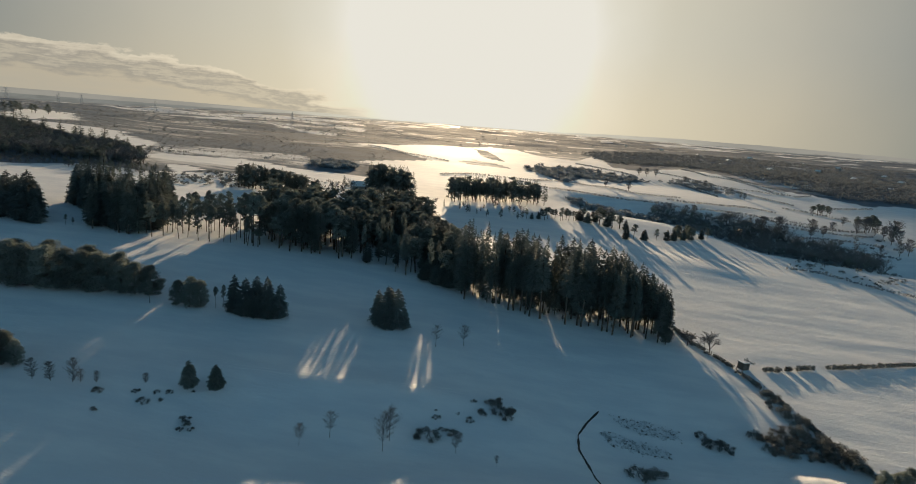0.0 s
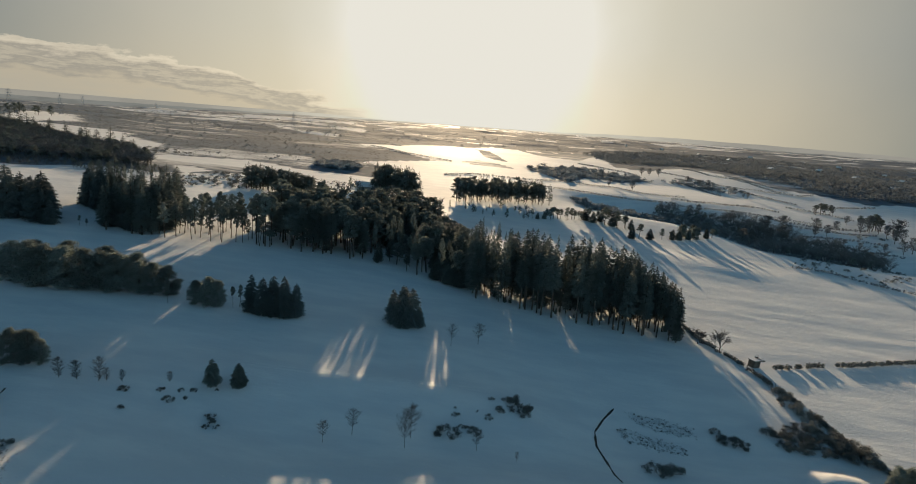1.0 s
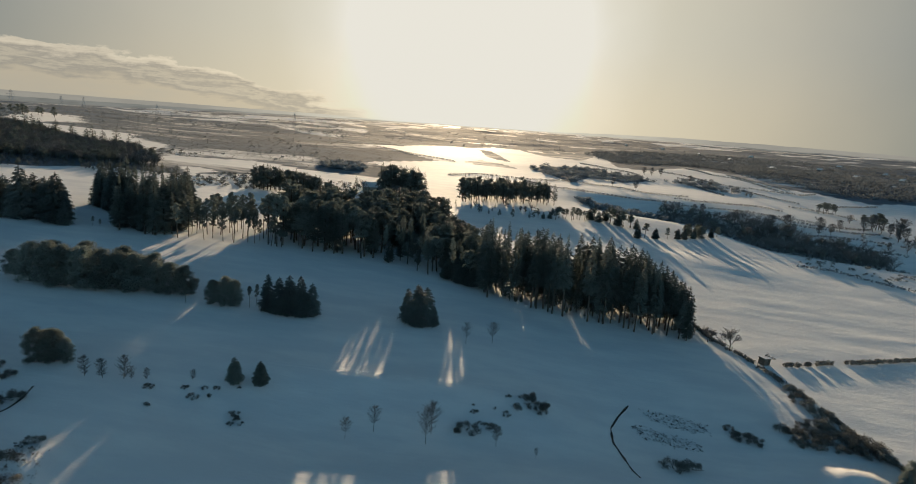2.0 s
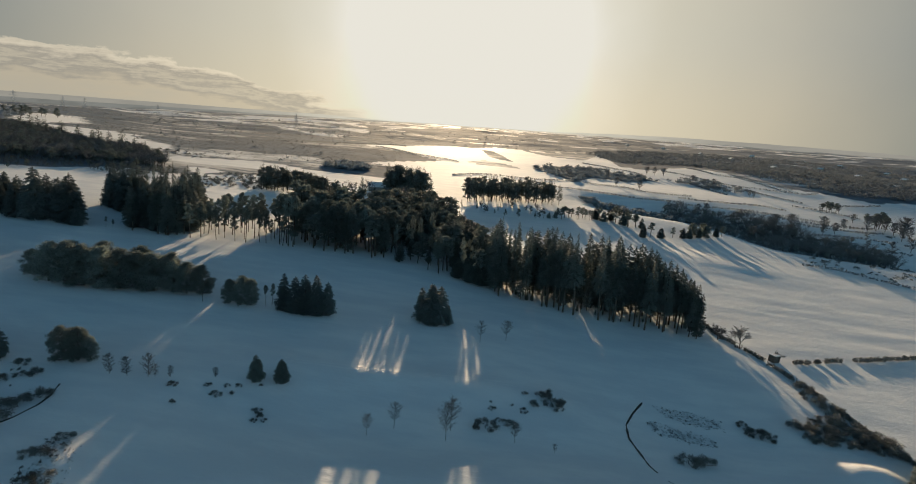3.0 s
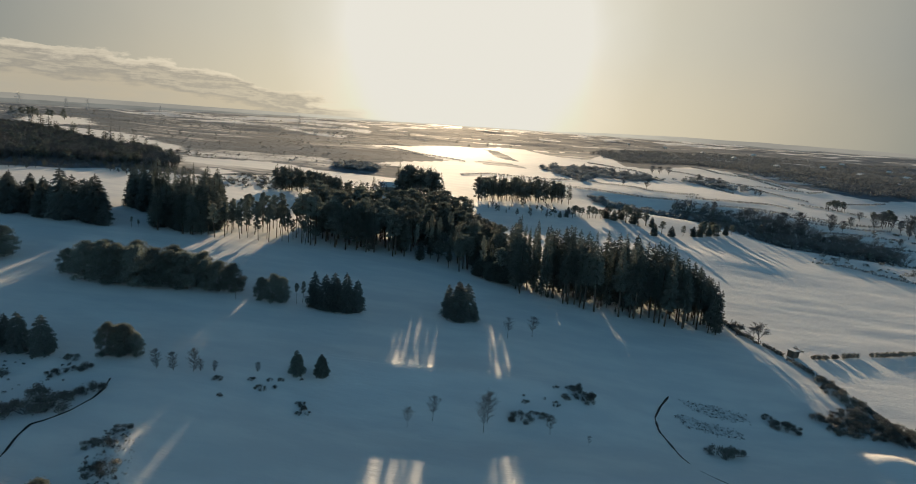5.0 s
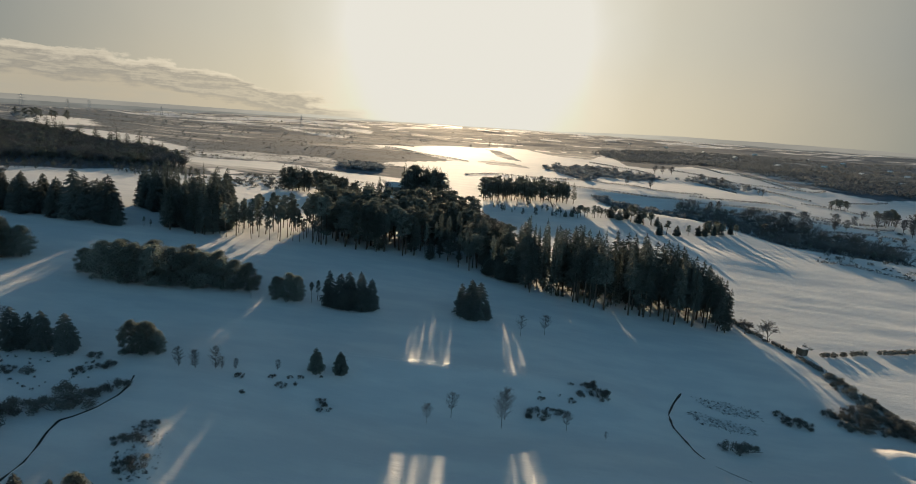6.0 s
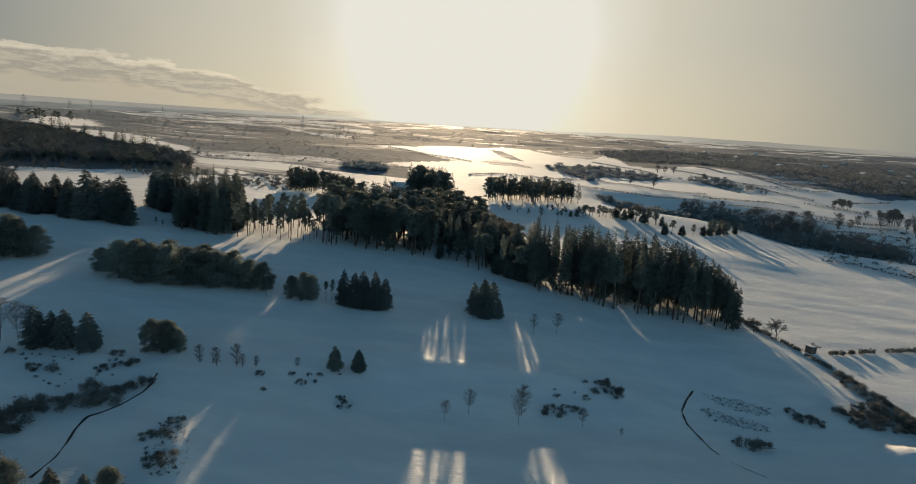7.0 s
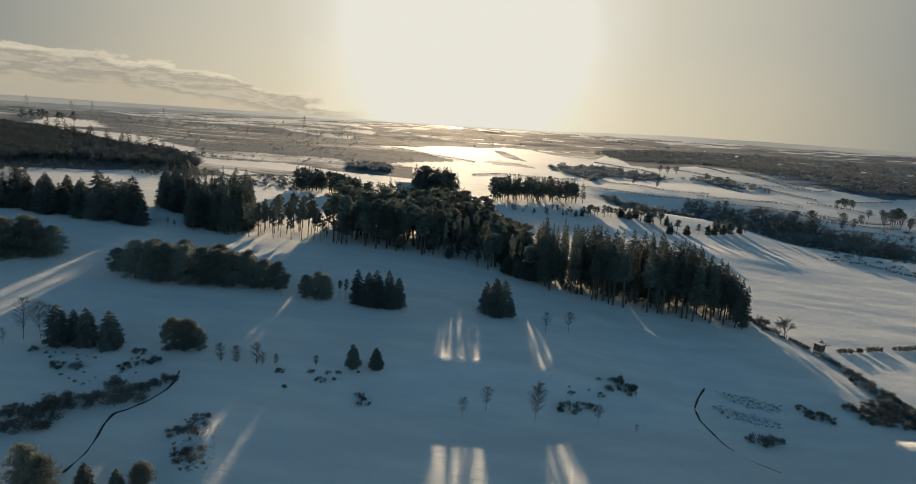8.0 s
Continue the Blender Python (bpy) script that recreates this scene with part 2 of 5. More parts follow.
def land(x, y):
    """The height of the ground at arrays (or numbers) x, y."""
    x, y = np.asarray(x, float), np.asarray(y, float)
    ye = np.clip(y, 30, 4700)
    s = np.log((ye + 80) / 180)
    u = np.clip(np.tanh(x / (ye + 80) / 1.2), -0.62, 0.62)
    terms = [s ** i * u ** j for i in range(6) for j in range(4) if i + j < 7]
    terms += [np.exp(-((x - a) ** 2 + (y - b) ** 2) / (2 * c * c)) for a, b, c in SWELLS]
    z = sum(k * t for k, t in zip(LAND, terms))
    # a low terrace edge across the slope
    band = np.clip((x + 62) / 18, 0, 1) * np.clip((26 - x) / 16, 0, 1)
    z = z + band * (0.9 * np.exp(-((y - 118.5 - 0.08 * x) / 6.5) ** 2) - 1.2 * np.exp(-((y - 100.5 - 0.08 * x) / 9.0) ** 2))
    # a rough bank beside the stream and a hummock by the fence
    z = z + 1.9 * np.exp(-(((x + 64.5) / 3.6) ** 2 + ((y - 74) / 6.5) ** 2)) + 1.4 * np.exp(-(((x - 72) / 5) ** 2 + ((y - 107.5) / 3.5) ** 2))
    # the swell of the east field below its line of trees
    z = z + 1.8 * np.exp(-(((x - 112) / 32) ** 2 + ((y - 284) / 20) ** 2))
    # the gully behind the brow of the east field, where the bare wood grows
    near = np.full(np.broadcast(x, y).shape, 1e9)
    for (ax, ay), (bx, by) in zip(GULLY, GULLY[1:]):
        t = np.clip(((x - ax) * (bx - ax) + (y - ay) * (by - ay)) / ((bx - ax) ** 2 + (by - ay) ** 2), 0, 1)
        near = np.minimum(near, (x - ax - t * (bx - ax)) ** 2 + (y - ay - t * (by - ay)) ** 2)
    z = z - 6.5 * np.exp(-near / (2 * 17.0 ** 2))
    # a distant ridge that closes the view
    r, az = np.hypot(x, y), np.degrees(np.arctan2(x, np.maximum(y, 1e-3)))
    want = np.interp(az, [-90, -36, -25, -12, -6, 10, 25, 36, 90], [28, 26, 27, 30, 32, 32, 30, 26, 26])
    k = np.clip((r - 3300) / 1400, 0, 1) ** 2
    return z * (1 - k) + want * k


def ground_z(x, y):
    return float(land(x, y)) + drift_height(x, y)


def drift_height(x, y):
    """Low drifts and hollows in the snow."""
    v = 0.14 * noise.noise(Vector((x / 21, y / 9, 3.1))) + 0.05 * noise.noise(Vector((x / 5, y / 3.2, 7.7)))
    if x > 60 and 140 < y < 345:
        v += 0.17 * min(1.0, (x - 60) / 40) * min(1.0, (345 - y) / 30) * noise.noise(Vector(((x + 0.5 * y) / 42, y / 8.5, 11.3)))
    far = max(0.0, min(1.0, (y - 300) / 500))
    return v * (1 - far) + far * min(9.0, 0.004 * max(0.0, math.hypot(x, y) - 350) + 0.5) * (noise.noise(Vector((x / 210, y / 150, 1.7))) + 0.5 * noise.noise(Vector((x / 90, y / 60, 5.7))))


def part(name, data, mat, parent=None, label=""):
    """Links a mesh (verts, faces) or a bmesh as one object under a thing."""
    mesh = bpy.data.meshes.new(name)
    if isinstance(data, bmesh.types.BMesh):
        data.to_mesh(mesh)
        data.free()
    else:
        mesh.from_pydata(data[0], [], data[1])
    mesh.materials.append(mat)
    ob = new(name, mesh)
    if parent is not None:
        ob.parent = parent
    if label:
        ob["label"] = label
    return ob


def smooth(ob):
    ob.data.polygons.foreach_set("use_smooth", [True] * len(ob.data.polygons))
    return ob


def steps_out(start, first, end, growth):
    out, v, d = [], start, first
    while abs(v - start) < abs(end - start):
        d *= growth
        v += math.copysign(d, end - start)
        out.append(v)
    return out


def inside(x, y, ring):
    """Whether a point lies in a polygon."""
    hit = False
    for (ax, ay), (bx, by) in zip(ring, ring[1:] + ring[:1]):
        if (ay > y) != (by > y) and x < (bx - ax) * (y - ay) / (by - ay) + ax:
            hit = not hit
    return hit


# land cover by bearing in degrees and distance: how much heather, scrub or wood stands through the snow; some slope
# shade is painted as cover
COVER_EDGE = [(-60, 360), (-35, 370), (-31, 389), (-26.8, 380), (-22.2, 390), (-17.2, 409), (-13.6, 405), (-10.5, 407), (-8, 423), (-7.5, 528), (-6.9, 541), (-2.9, 611), (-2.4, 951), (2.2, 1110), (4.8, 1045), (10, 1109), (11.5, 1078),
              (12.9, 785), (14.9, 760), (16.9, 770), (18.8, 864), (19.8, 824), (22.1, 791), (24.3, 738), (26.5, 699), (28.6, 686), (30.7, 677), (32.6, 668), (33.7, 697), (35.6, 719), (60, 760)]
SNOW_WEST = [
    [(-35.6, 929), (-34.8, 1049), (-33.4, 1178), (-32.3, 1199), (-31.5, 1114), (-31.8, 867), (-32.9, 807), (-34.4, 764), (-36.2, 778)],
    [(-35.6, 738), (-33.7, 751), (-31.9, 723), (-28.1, 700), (-28, 640), (-25.8, 576), (-26.2, 535), (-27, 517), (-28.6, 544), (-30.6, 570), (-32.1, 619), (-34.6, 688)],
    [(-26.1, 482), (-21.7, 487), (-19.3, 487), (-16.9, 469), (-14.5, 450), (-9.8, 450), (-7.9, 454), (-8, 420), (-12.1, 400), (-15.1, 426), (-19.5, 432), (-24.2, 441), (-26.2, 453)],
    [(-25, 414), (-23.6, 415), (-22.1, 402), (-24.5, 385)]]
SNOW_FAR = [
    [(-17.1, 1608), (-13.8, 1287), (-11.4, 1160), (-11.6, 1035), (-13.9, 1150), (-15.8, 1274)], [(-21, 2222), (-19.8, 2108), (-20.2, 1629), (-21.4, 1640)],
    [(-18.8, 3383), (-16.5, 2707), (-9.6, 2941), (-10, 2334), (-13.5, 2407), (-17.9, 2556)], [(-10.3, 863), (-8.5, 849), (-5.9, 850), (-2.4, 951), (-2.8, 619), (-4.6, 652), (-7.6, 726), (-9.2, 745)],
    [(-9.5, 550), (-6.8, 581), (-2.8, 612), (-3, 537), (-7, 519), (-8, 529)], [(32.2, 927), (33.8, 1228), (34.9, 1254), (34.6, 960), (33.3, 903), (32.2, 901)]]
# first three rings paint shaded slopes in heath colour; the last is a copse
SHADE_AND_ROUGH = [
    (0.75, [(0.7, 981), (2.3, 866), (3.1, 758), (3.6, 688), (2.4, 706), (1.4, 768)]), (0.7, [(-0.9, 635), (0.8, 677), (2.4, 668), (4.2, 630), (4.4, 614), (2.3, 614), (0.2, 614)]),
    (0.8, [(4.8, 1028), (10, 1109), (11.5, 1078), (10.1, 818), (7.8, 854), (5.8, 935)]), (0.95, [(5.3, 636), (7.2, 682), (9.3, 695), (14.8, 657), (16.3, 628), (13.8, 582), (10.7, 586), (9.1, 532), (6.5, 599)])]
PALE_HEATH = [(-26, 561), (-21.9, 570), (-14.6, 561), (-13.7, 533), (-13.9, 461), (-16.9, 473), (-21.7, 493), (-25.8, 499)]


def within(a, r, ring):
    """Which of the points (arrays of bearing and distance) lie in a ring."""
    hit = np.zeros(a.shape, bool)
    for (pa, pr), (qa, qr) in zip(ring, ring[1:] + ring[:1]):
        if pr != qr:
            hit ^= ((pr > r) != (qr > r)) & (a < (qa - pa) * (r - pr) / (qr - pr) + pa)
    return hit


def moor_cover(x, y):
    """Cover at arrays x, y, from 0 (clean snow) to 1."""
    r, a = np.hypot(x, y), np.degrees(np.arctan2(x, np.maximum(y, 1e-3)))
    wave = [np.array([noise.noise(Vector((u / w, v / h, k))) for u, v in zip(x, y)]) for w, h, k in ((60, 60, 4), (90, 90, 9), (380, 150, 15), (150, 55, 21))]
    a, r2 = a + 0.25 * wave[0], r * (1 + 0.025 * wave[1])
    value = np.where(r2 > np.interp(a, [p[0] for p in COVER_EDGE], [p[1] for p in COVER_EDGE]), np.where(a < -9, 0.88, 0.95), 0.0)
    for amount, ring in SHADE_AND_ROUGH:
        value[within(a, r2, ring)] = amount
    value[within(a, r2, PALE_HEATH)] = 0.55
    value[(r > 1500) & (wave[2] > 0.15) & ((a < -9) | (r > 2600))] = 0.35
    value[(a > -9) & (a < 14) & (r > 1150) & (wave[3] > 0.42)] = 0.1
    for ring in SNOW_WEST + SNOW_FAR:
        value[within(a, r2, ring)] = 0.0
    value[(y < 150) | (r < 350)] = 0.0
    return value


def build_ground():
    xs = list(np.arange(-150, 150.1, 1.25))
    xs = steps_out(-150, 1.25, -4900, 1.035)[::-1] + xs + steps_out(150, 1.25, 4900, 1.035)
    ys = list(np.arange(40, 220.1, 1.25))
    ys = steps_out(40, 1.25, -4000, 1.25)[::-1] + ys + steps_out(220, 1.25, 4900, 1.024)
    gx, gy = np.meshgrid(xs, ys)
    gz = land(gx, gy)
    nx, ny = len(xs), len(ys)
    verts = [(float(gx[j, i]), float(gy[j, i]), float(gz[j, i]) + drift_height(float(gx[j, i]), float(gy[j, i]))) for j in range(ny) for i in range(nx)]
    faces = [(j * nx + i, j * nx + i + 1, (j + 1) * nx + i + 1, (j + 1) * nx + i) for j in range(ny - 1) for i in range(nx - 1)]
    ob = smooth(part("ground", (verts, faces), SNOW_GROUND))
    layer = ob.data.attributes.new("moor", "FLOAT", "POINT")
    layer.data.foreach_set("value", moor_cover(gx.ravel(), gy.ravel()))
    return tagged(ob, "snow-covered rolling golf course, fields and moorland", "ground", kind="structure")


build_ground()

# ---- trees: shapes ----


def tube(verts, faces, a, b, ra, rb, sides=5):
    """A tapered stick from a to b."""
    a, b = Vector(a), Vector(b)
    d = (b - a).normalized()
    u = d.orthogonal().normalized()
    w = d.cross(u)
    n = len(verts)
    for c, r in ((a, ra), (b, rb)):
        for i in range(sides):
            t = 2 * math.pi * i / sides
            verts.append(tuple(c + (u * math.cos(t) + w * math.sin(t)) * r))
    for i in range(sides):
        j = (i + 1) % sides
        faces.append((n + i, n + j, n + sides + j, n + sides + i))


def spruce_shape(rng, height, bare, reach, levels, boughs):
    """Trunk and crown of a spruce: whorls of drooping boughs with side twigs."""
    tv, tf = [], []
    lean = Vector((rng.uniform(-0.02, 0.02), rng.uniform(-0.02, 0.02), 0))
    tube(tv, tf, (0, 0, -0.4), Vector((0, 0, height * 0.5)) + lean * height * 0.5, height * 0.0125, height * 0.008, 6)
    tube(tv, tf, Vector((0, 0, height * 0.5)) + lean * height * 0.5, Vector((0, 0, height * 0.98)) + lean * height, height * 0.008, 0.02, 5)
    for i in range(7):
        z, t = height * rng.uniform(0.12, max(0.14, bare)), rng.uniform(0, 6.28)
        tube(tv, tf, (0, 0, z), (math.cos(t) * height * 0.06, math.sin(t) * height * 0.06, z - 0.1), 0.04, 0.015, 3)
    cv, cf = [], []
    for i in range(levels):
        k = i / (levels - 1)
        z = height * (bare + (0.985 - bare) * k ** 0.92)
        full = (1 - k) ** 0.58 * min(1.0, 0.55 + 3.0 * k)
        for j in range(max(4, round(boughs * (1 - 0.45 * k)))):
            t = rng.uniform(0, 6.283)
            r = reach * full * rng.uniform(0.6, 1.15) + 0.12
            out, side = Vector((math.cos(t), math.sin(t), 0)), Vector((-math.sin(t), math.cos(t), 0))
            base = Vector((0, 0, z + rng.uniform(-0.25, 0.25))) + lean * z
            drop = r * rng.uniform(0.16, 0.5)
            tip = base + out * r - Vector((0, 0, drop * 0.8))
            mid = base + out * r * 0.55 - Vector((0, 0, drop * 0.6))
            w = 0.10 * r + 0.10
            n = len(cv)
            cv += [tuple(base), tuple(mid + side * w), tuple(tip), tuple(mid - side * w)]
            cf += [(n, n + 1, n + 2), (n, n + 2, n + 3)]
            for q in (0.35, 0.6, 0.82):
                at = base.lerp(mid, q / 0.55) if q < 0.55 else mid.lerp(tip, (q - 0.55) / 0.45)
                s = r * (0.42 * (1.15 - q)) * rng.uniform(0.7, 1.3) + 0.12
                for sign in (-1, 1):
                    end = at + side * sign * s + out * s * 0.6 - Vector((0, 0, s * rng.uniform(0.25, 0.8)))
                    n = len(cv)
                    cv += [tuple(at - out * s * 0.32), tuple(at + out * s * 0.4), tuple(end)]
                    cf.append((n, n + 1, n + 2))
    n = len(cv)
    top = Vector((0, 0, height)) + lean * height
    cv += [tuple(top), tuple(top + Vector((0.14, 0, -0.9))), tuple(top + Vector((-0.12, 0.1, -0.9))), tuple(top + Vector((0, -0.14, -0.9)))]
    cf += [(n, n + 1, n + 2), (n, n + 2, n + 3), (n, n + 3, n + 1)]
    return (tv, tf), (cv, cf)


def tuft(rng, verts, faces, centre, radius, count, size, flat=0.7):
    """A loose ball of needle sprays."""
    for _ in range(count):
        d = Vector((rng.gauss(0, 1), rng.gauss(0, 1), rng.gauss(0, 1) * flat))
        d = d.normalized() * radius * rng.uniform(0.25, 1.0)
        c = Vector(centre) + Vector((d.x, d.y, d.z * flat))
        a = Vector((rng.gauss(0, 1), rng.gauss(0, 1), rng.gauss(0, 0.6))).normalized() * size * rng.uniform(0.6, 1.3)
        b = Vector((rng.gauss(0, 1), rng.gauss(0, 1), rng.gauss(0, 0.6))).normalized() * size * rng.uniform(0.35, 0.8)
        n = len(verts)
        verts += [tuple(c - a * 0.5 - b * 0.5), tuple(c - a * 0.5 + b * 0.5), tuple(c + a * 0.8)]
        faces.append((n, n + 1, n + 2))


def pine_shape(rng, height, bare, reach, puffs, sprays, spray):
    """Trunk with limbs, and a crown of needle clumps, of a pine."""
    tv, tf = [], []
    bend = Vector((rng.uniform(-0.04, 0.04), rng.uniform(-0.04, 0.04), 0)) * height
    knee = Vector((0, 0, height * 0.45)) + bend
    tube(tv, tf, (0, 0, -0.4), knee, height * 0.016, height * 0.011, 6)
    tube(tv, tf, knee, Vector((0, 0, height * 0.93)) + bend * 0.6, height * 0.011, 0.03, 5)
    cv, cf = [], []
    for i in range(puffs):
        k = (i + rng.uniform(0, 1)) / puffs
        z = height * (bare + (0.94 - bare) * k)
        r = reach * math.sqrt(max(0.02, 1 - (2 * k - 0.75) ** 2 / 1.6)) * rng.uniform(0.3, 1.0)
        t = rng.uniform(0, 6.283)
        c = Vector((math.cos(t) * r, math.sin(t) * r, z)) + bend * 0.8
        tube(tv, tf, Vector((0, 0, z - r * 0.35)) + bend * 0.8, c, 0.05 + 0.003 * height, 0.02, 3)
        tuft(rng, cv, cf, c, reach * rng.uniform(0.28, 0.46), sprays, spray)
    tuft(rng, cv, cf, Vector((0, 0, height * 0.95)) + bend * 0.6, reach * 0.3, sprays, spray)
    return (tv, tf), (cv, cf)


def bare_shape(rng, height, stem, spread, depth, thick, sprigs=3):
    """Trunk and twigs of a leafless tree."""
    tv, tf, cv, cf = [], [], [], []

    def grow(at, way, length, r, level):
        end = at + way * length
        target = (tv, tf) if level == 0 else (cv, cf)
        tube(*target, at, end, r, r * 0.62, 5 if level == 0 else 3)
        if level >= depth:
            return
        for i in range((7, 5, 3)[min(level, 2)]):
            turn = Vector((rng.gauss(0, 1), rng.gauss(0, 1), rng.gauss(0, 0.5))).normalized()
            d = (way + turn * (0.15 if level == 0 and i == 0 else spread * rng.uniform(0.5, 1.3)) + Vector((0, 0, 0.12))).normalized()
            start = at.lerp(end, rng.uniform(0.4, 1.0)) if level else at.lerp(end, rng.uniform(0.5, 1.0))
            grow(start, d, length * rng.uniform(0.5, 0.75) * (1.0 if level else (1 - stem) / max(stem, 0.3) * 0.75), max(0.012, r * 0.55), level + 1)

    grow(Vector((0, 0, -0.2)), Vector((rng.uniform(-0.05, 0.05), rng.uniform(-0.05, 0.05), 1)).normalized(), height * stem, thick, 0)
    top = max(v[2] for v in cv)
    f = height / top
    for x, y, z in [v for v in cv[5::6] if v[2] > top * 0.3]:
        for _ in range(sprigs):
            d = Vector((x * 0.5 + rng.gauss(0, 0.4), y * 0.5 + rng.gauss(0, 0.4), rng.uniform(0.1, 0.9))).normalized() * height * rng.uniform(0.06, 0.13)
            side = d.orthogonal().normalized() * (0.008 + 0.006 * sprigs)
            n = len(cv)
            cv += [(x - side.x, y - side.y, z - side.z), (x + side.x, y + side.y, z + side.z), (x + d.x, y + d.y, z + d.z)]
            cf.append((n, n + 1, n + 2))
    for vs in (tv, cv):
        vs[:] = [(x * f, y * f, z * f if z > 0 else z) for x, y, z in vs]
    return (tv, tf), (cv, cf)


def birch_shape(rng, height, clear, reach, boughs, thick, twig=0.010):
    """Trunk and fine upswept crown of a young leafless birch."""
    tv, tf, cv, cf = [], [], [], []
    bend = Vector((rng.uniform(-0.04, 0.04), rng.uniform(-0.04, 0.04), 0)) * height
    tube(tv, tf, (0, 0, -0.2), Vector((0, 0, height * 0.5)) + bend, thick, thick * 0.6, 5)
    tube(tv, tf, Vector((0, 0, height * 0.5)) + bend, Vector((0, 0, height)) + bend * 0.4, thick * 0.6, 0.012, 4)
    for i in range(boughs):
        k = (i + rng.uniform(0, 1)) / boughs
        z = height * (clear + (0.94 - clear) * k)
        r = reach * math.sin(math.pi * (0.16 + 0.80 * k)) * rng.uniform(0.55, 1.1)
        t = rng.uniform(0, 6.283)
        start = Vector((0, 0, z)) + bend * 0.8
        end = start + Vector((math.cos(t) * r, math.sin(t) * r, r * rng.uniform(0.4, 1.0)))
        tube(cv, cf, start, end, 0.028, 0.010, 3)
        for _ in range(20):
            p = start.lerp(end, rng.uniform(0.3, 1.0))
            d = ((end - start).normalized() + Vector((rng.gauss(0, 0.8), rng.gauss(0, 0.8), rng.gauss(0.05, 0.5)))).normalized() * height * rng.uniform(0.07, 0.15)
            side = d.orthogonal().normalized() * twig
            n = len(cv)
            cv += [tuple(p - side), tuple(p + side), tuple(p + d)]
            cf.append((n, n + 1, n + 2))
    return (tv, tf), (cv, cf)


def gorse_shape(rng, width, height, lumps):
    """Stems and spiny dome of a bush."""
    tv, tf, cv, cf = [], [], [], []
    for _ in range(5):
        tube(tv, tf, (rng.uniform(-0.3, 0.3), rng.uniform(-0.3, 0.3), -0.15), (rng.uniform(-0.5, 0.5) * width, rng.uniform(-0.5, 0.5) * width, height * 0.5), 0.04, 0.02, 3)
    for _ in range(lumps):
        t, r = rng.uniform(0, 6.28), math.sqrt(rng.uniform(0, 1)) * width * 0.5
        z = height * (1 - (r / width * 1.7) ** 2) * rng.uniform(0.45, 0.85)
        tuft(rng, cv, cf, (math.cos(t) * r, math.sin(t) * r, max(0.12, z)), height * 0.36, 150, height * 0.11, 0.9)
    return (tv, tf), (cv, cf)


class Kind:
    """Several shapes of one kind of plant, each at its own true height, set out again and again."""

    def __init__(self, name, category, shapes, crown_mat, trunk_mat, crown="crown", trunk="trunk"):
        self.name, self.category, self.stock, self.count = name, category, [], 0
        self.shapes, self.mats = shapes, (trunk_mat, crown_mat)
        for height, (trunk_data, crown_data) in shapes:
            ob = new(name)
            part(trunk, trunk_data, trunk_mat, ob)
            part(crown, crown_data, crown_mat, ob)
            self.stock.append([ob, height, False])

    def plant(self, rng, x, y, height, label, group="", which=None, wide=1.0):
        entry = self.stock[self.count % len(self.stock) if which is None else which]
        self.count += 1
        ob, own, used = entry
        f = height / own
        m = pose(x, y, ground_z(x, y) - 0.05, rng.uniform(-1.2, 1.2), rng.uniform(-2.6, -0.2), rng.uniform(0, 360)) @ Matrix.Diagonal((f * wide, f * wide, f, 1))
        if used:
            ob = copy_thing(ob, m @ Matrix.Diagonal((1 / ob.scale.x, 1 / ob.scale.y, 1 / ob.scale.z, 1)))
        else:
            ob.matrix_basis = m
            entry[2] = True
        return tagged(ob, label, self.category, group)


def stand(name, label, category, planted):
    """Many plants too far or too dense to count, as one object. planted: (kind, shape, x, y, height, width factor, turn)."""
    verts, faces, which, mats = [], [], [], []
    for kind, shape, x, y, height, wide, turn in planted:
        own, both = kind.shapes[shape]
        f, z = height / own, ground_z(x, y) - 0.05
        c, s = math.cos(turn), math.sin(turn)
        for (vs, fs), mat in zip(both, kind.mats):
            if mat not in mats:
                mats.append(mat)
            n, k = len(verts), mats.index(mat)
            verts += [(x + (vx * c - vy * s) * f * wide - 0.02 * vz * f, y + (vx * s + vy * c) * f * wide, z + vz * f) for vx, vy, vz in vs]
            faces += [tuple(i + n for i in face) for face in fs]
            which += [k] * len(fs)
    mesh = bpy.data.meshes.new(name)
    mesh.from_pydata(verts, [], faces)
    for m in mats:
        mesh.materials.append(m)
    mesh.polygons.foreach_set("material_index", which)
    return tagged(new(name, mesh), label, category, kind="stuff")


class Shapes:
    """Light shapes for stands of far plants."""

    def __init__(self, shapes, crown_mat, trunk_mat):
        self.shapes, self.mats = shapes, (trunk_mat, crown_mat)


RNG = random.Random(11)
far_spruce = Shapes([(14, spruce_shape(random.Random(s), 14, b, 2.9, 18, 7)) for s, b in ((71, 0.12), (72, 0.25), (73, 0.3))], SPRUCE, BARK)
far_pine = Shapes([(12, pine_shape(random.Random(s), 12, b, 3.0, 16, 22, 1.25)) for s, b in ((74, 0.35), (75, 0.2))], PINE, BARK)
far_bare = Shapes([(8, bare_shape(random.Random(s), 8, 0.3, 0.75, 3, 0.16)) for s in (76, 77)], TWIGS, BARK)

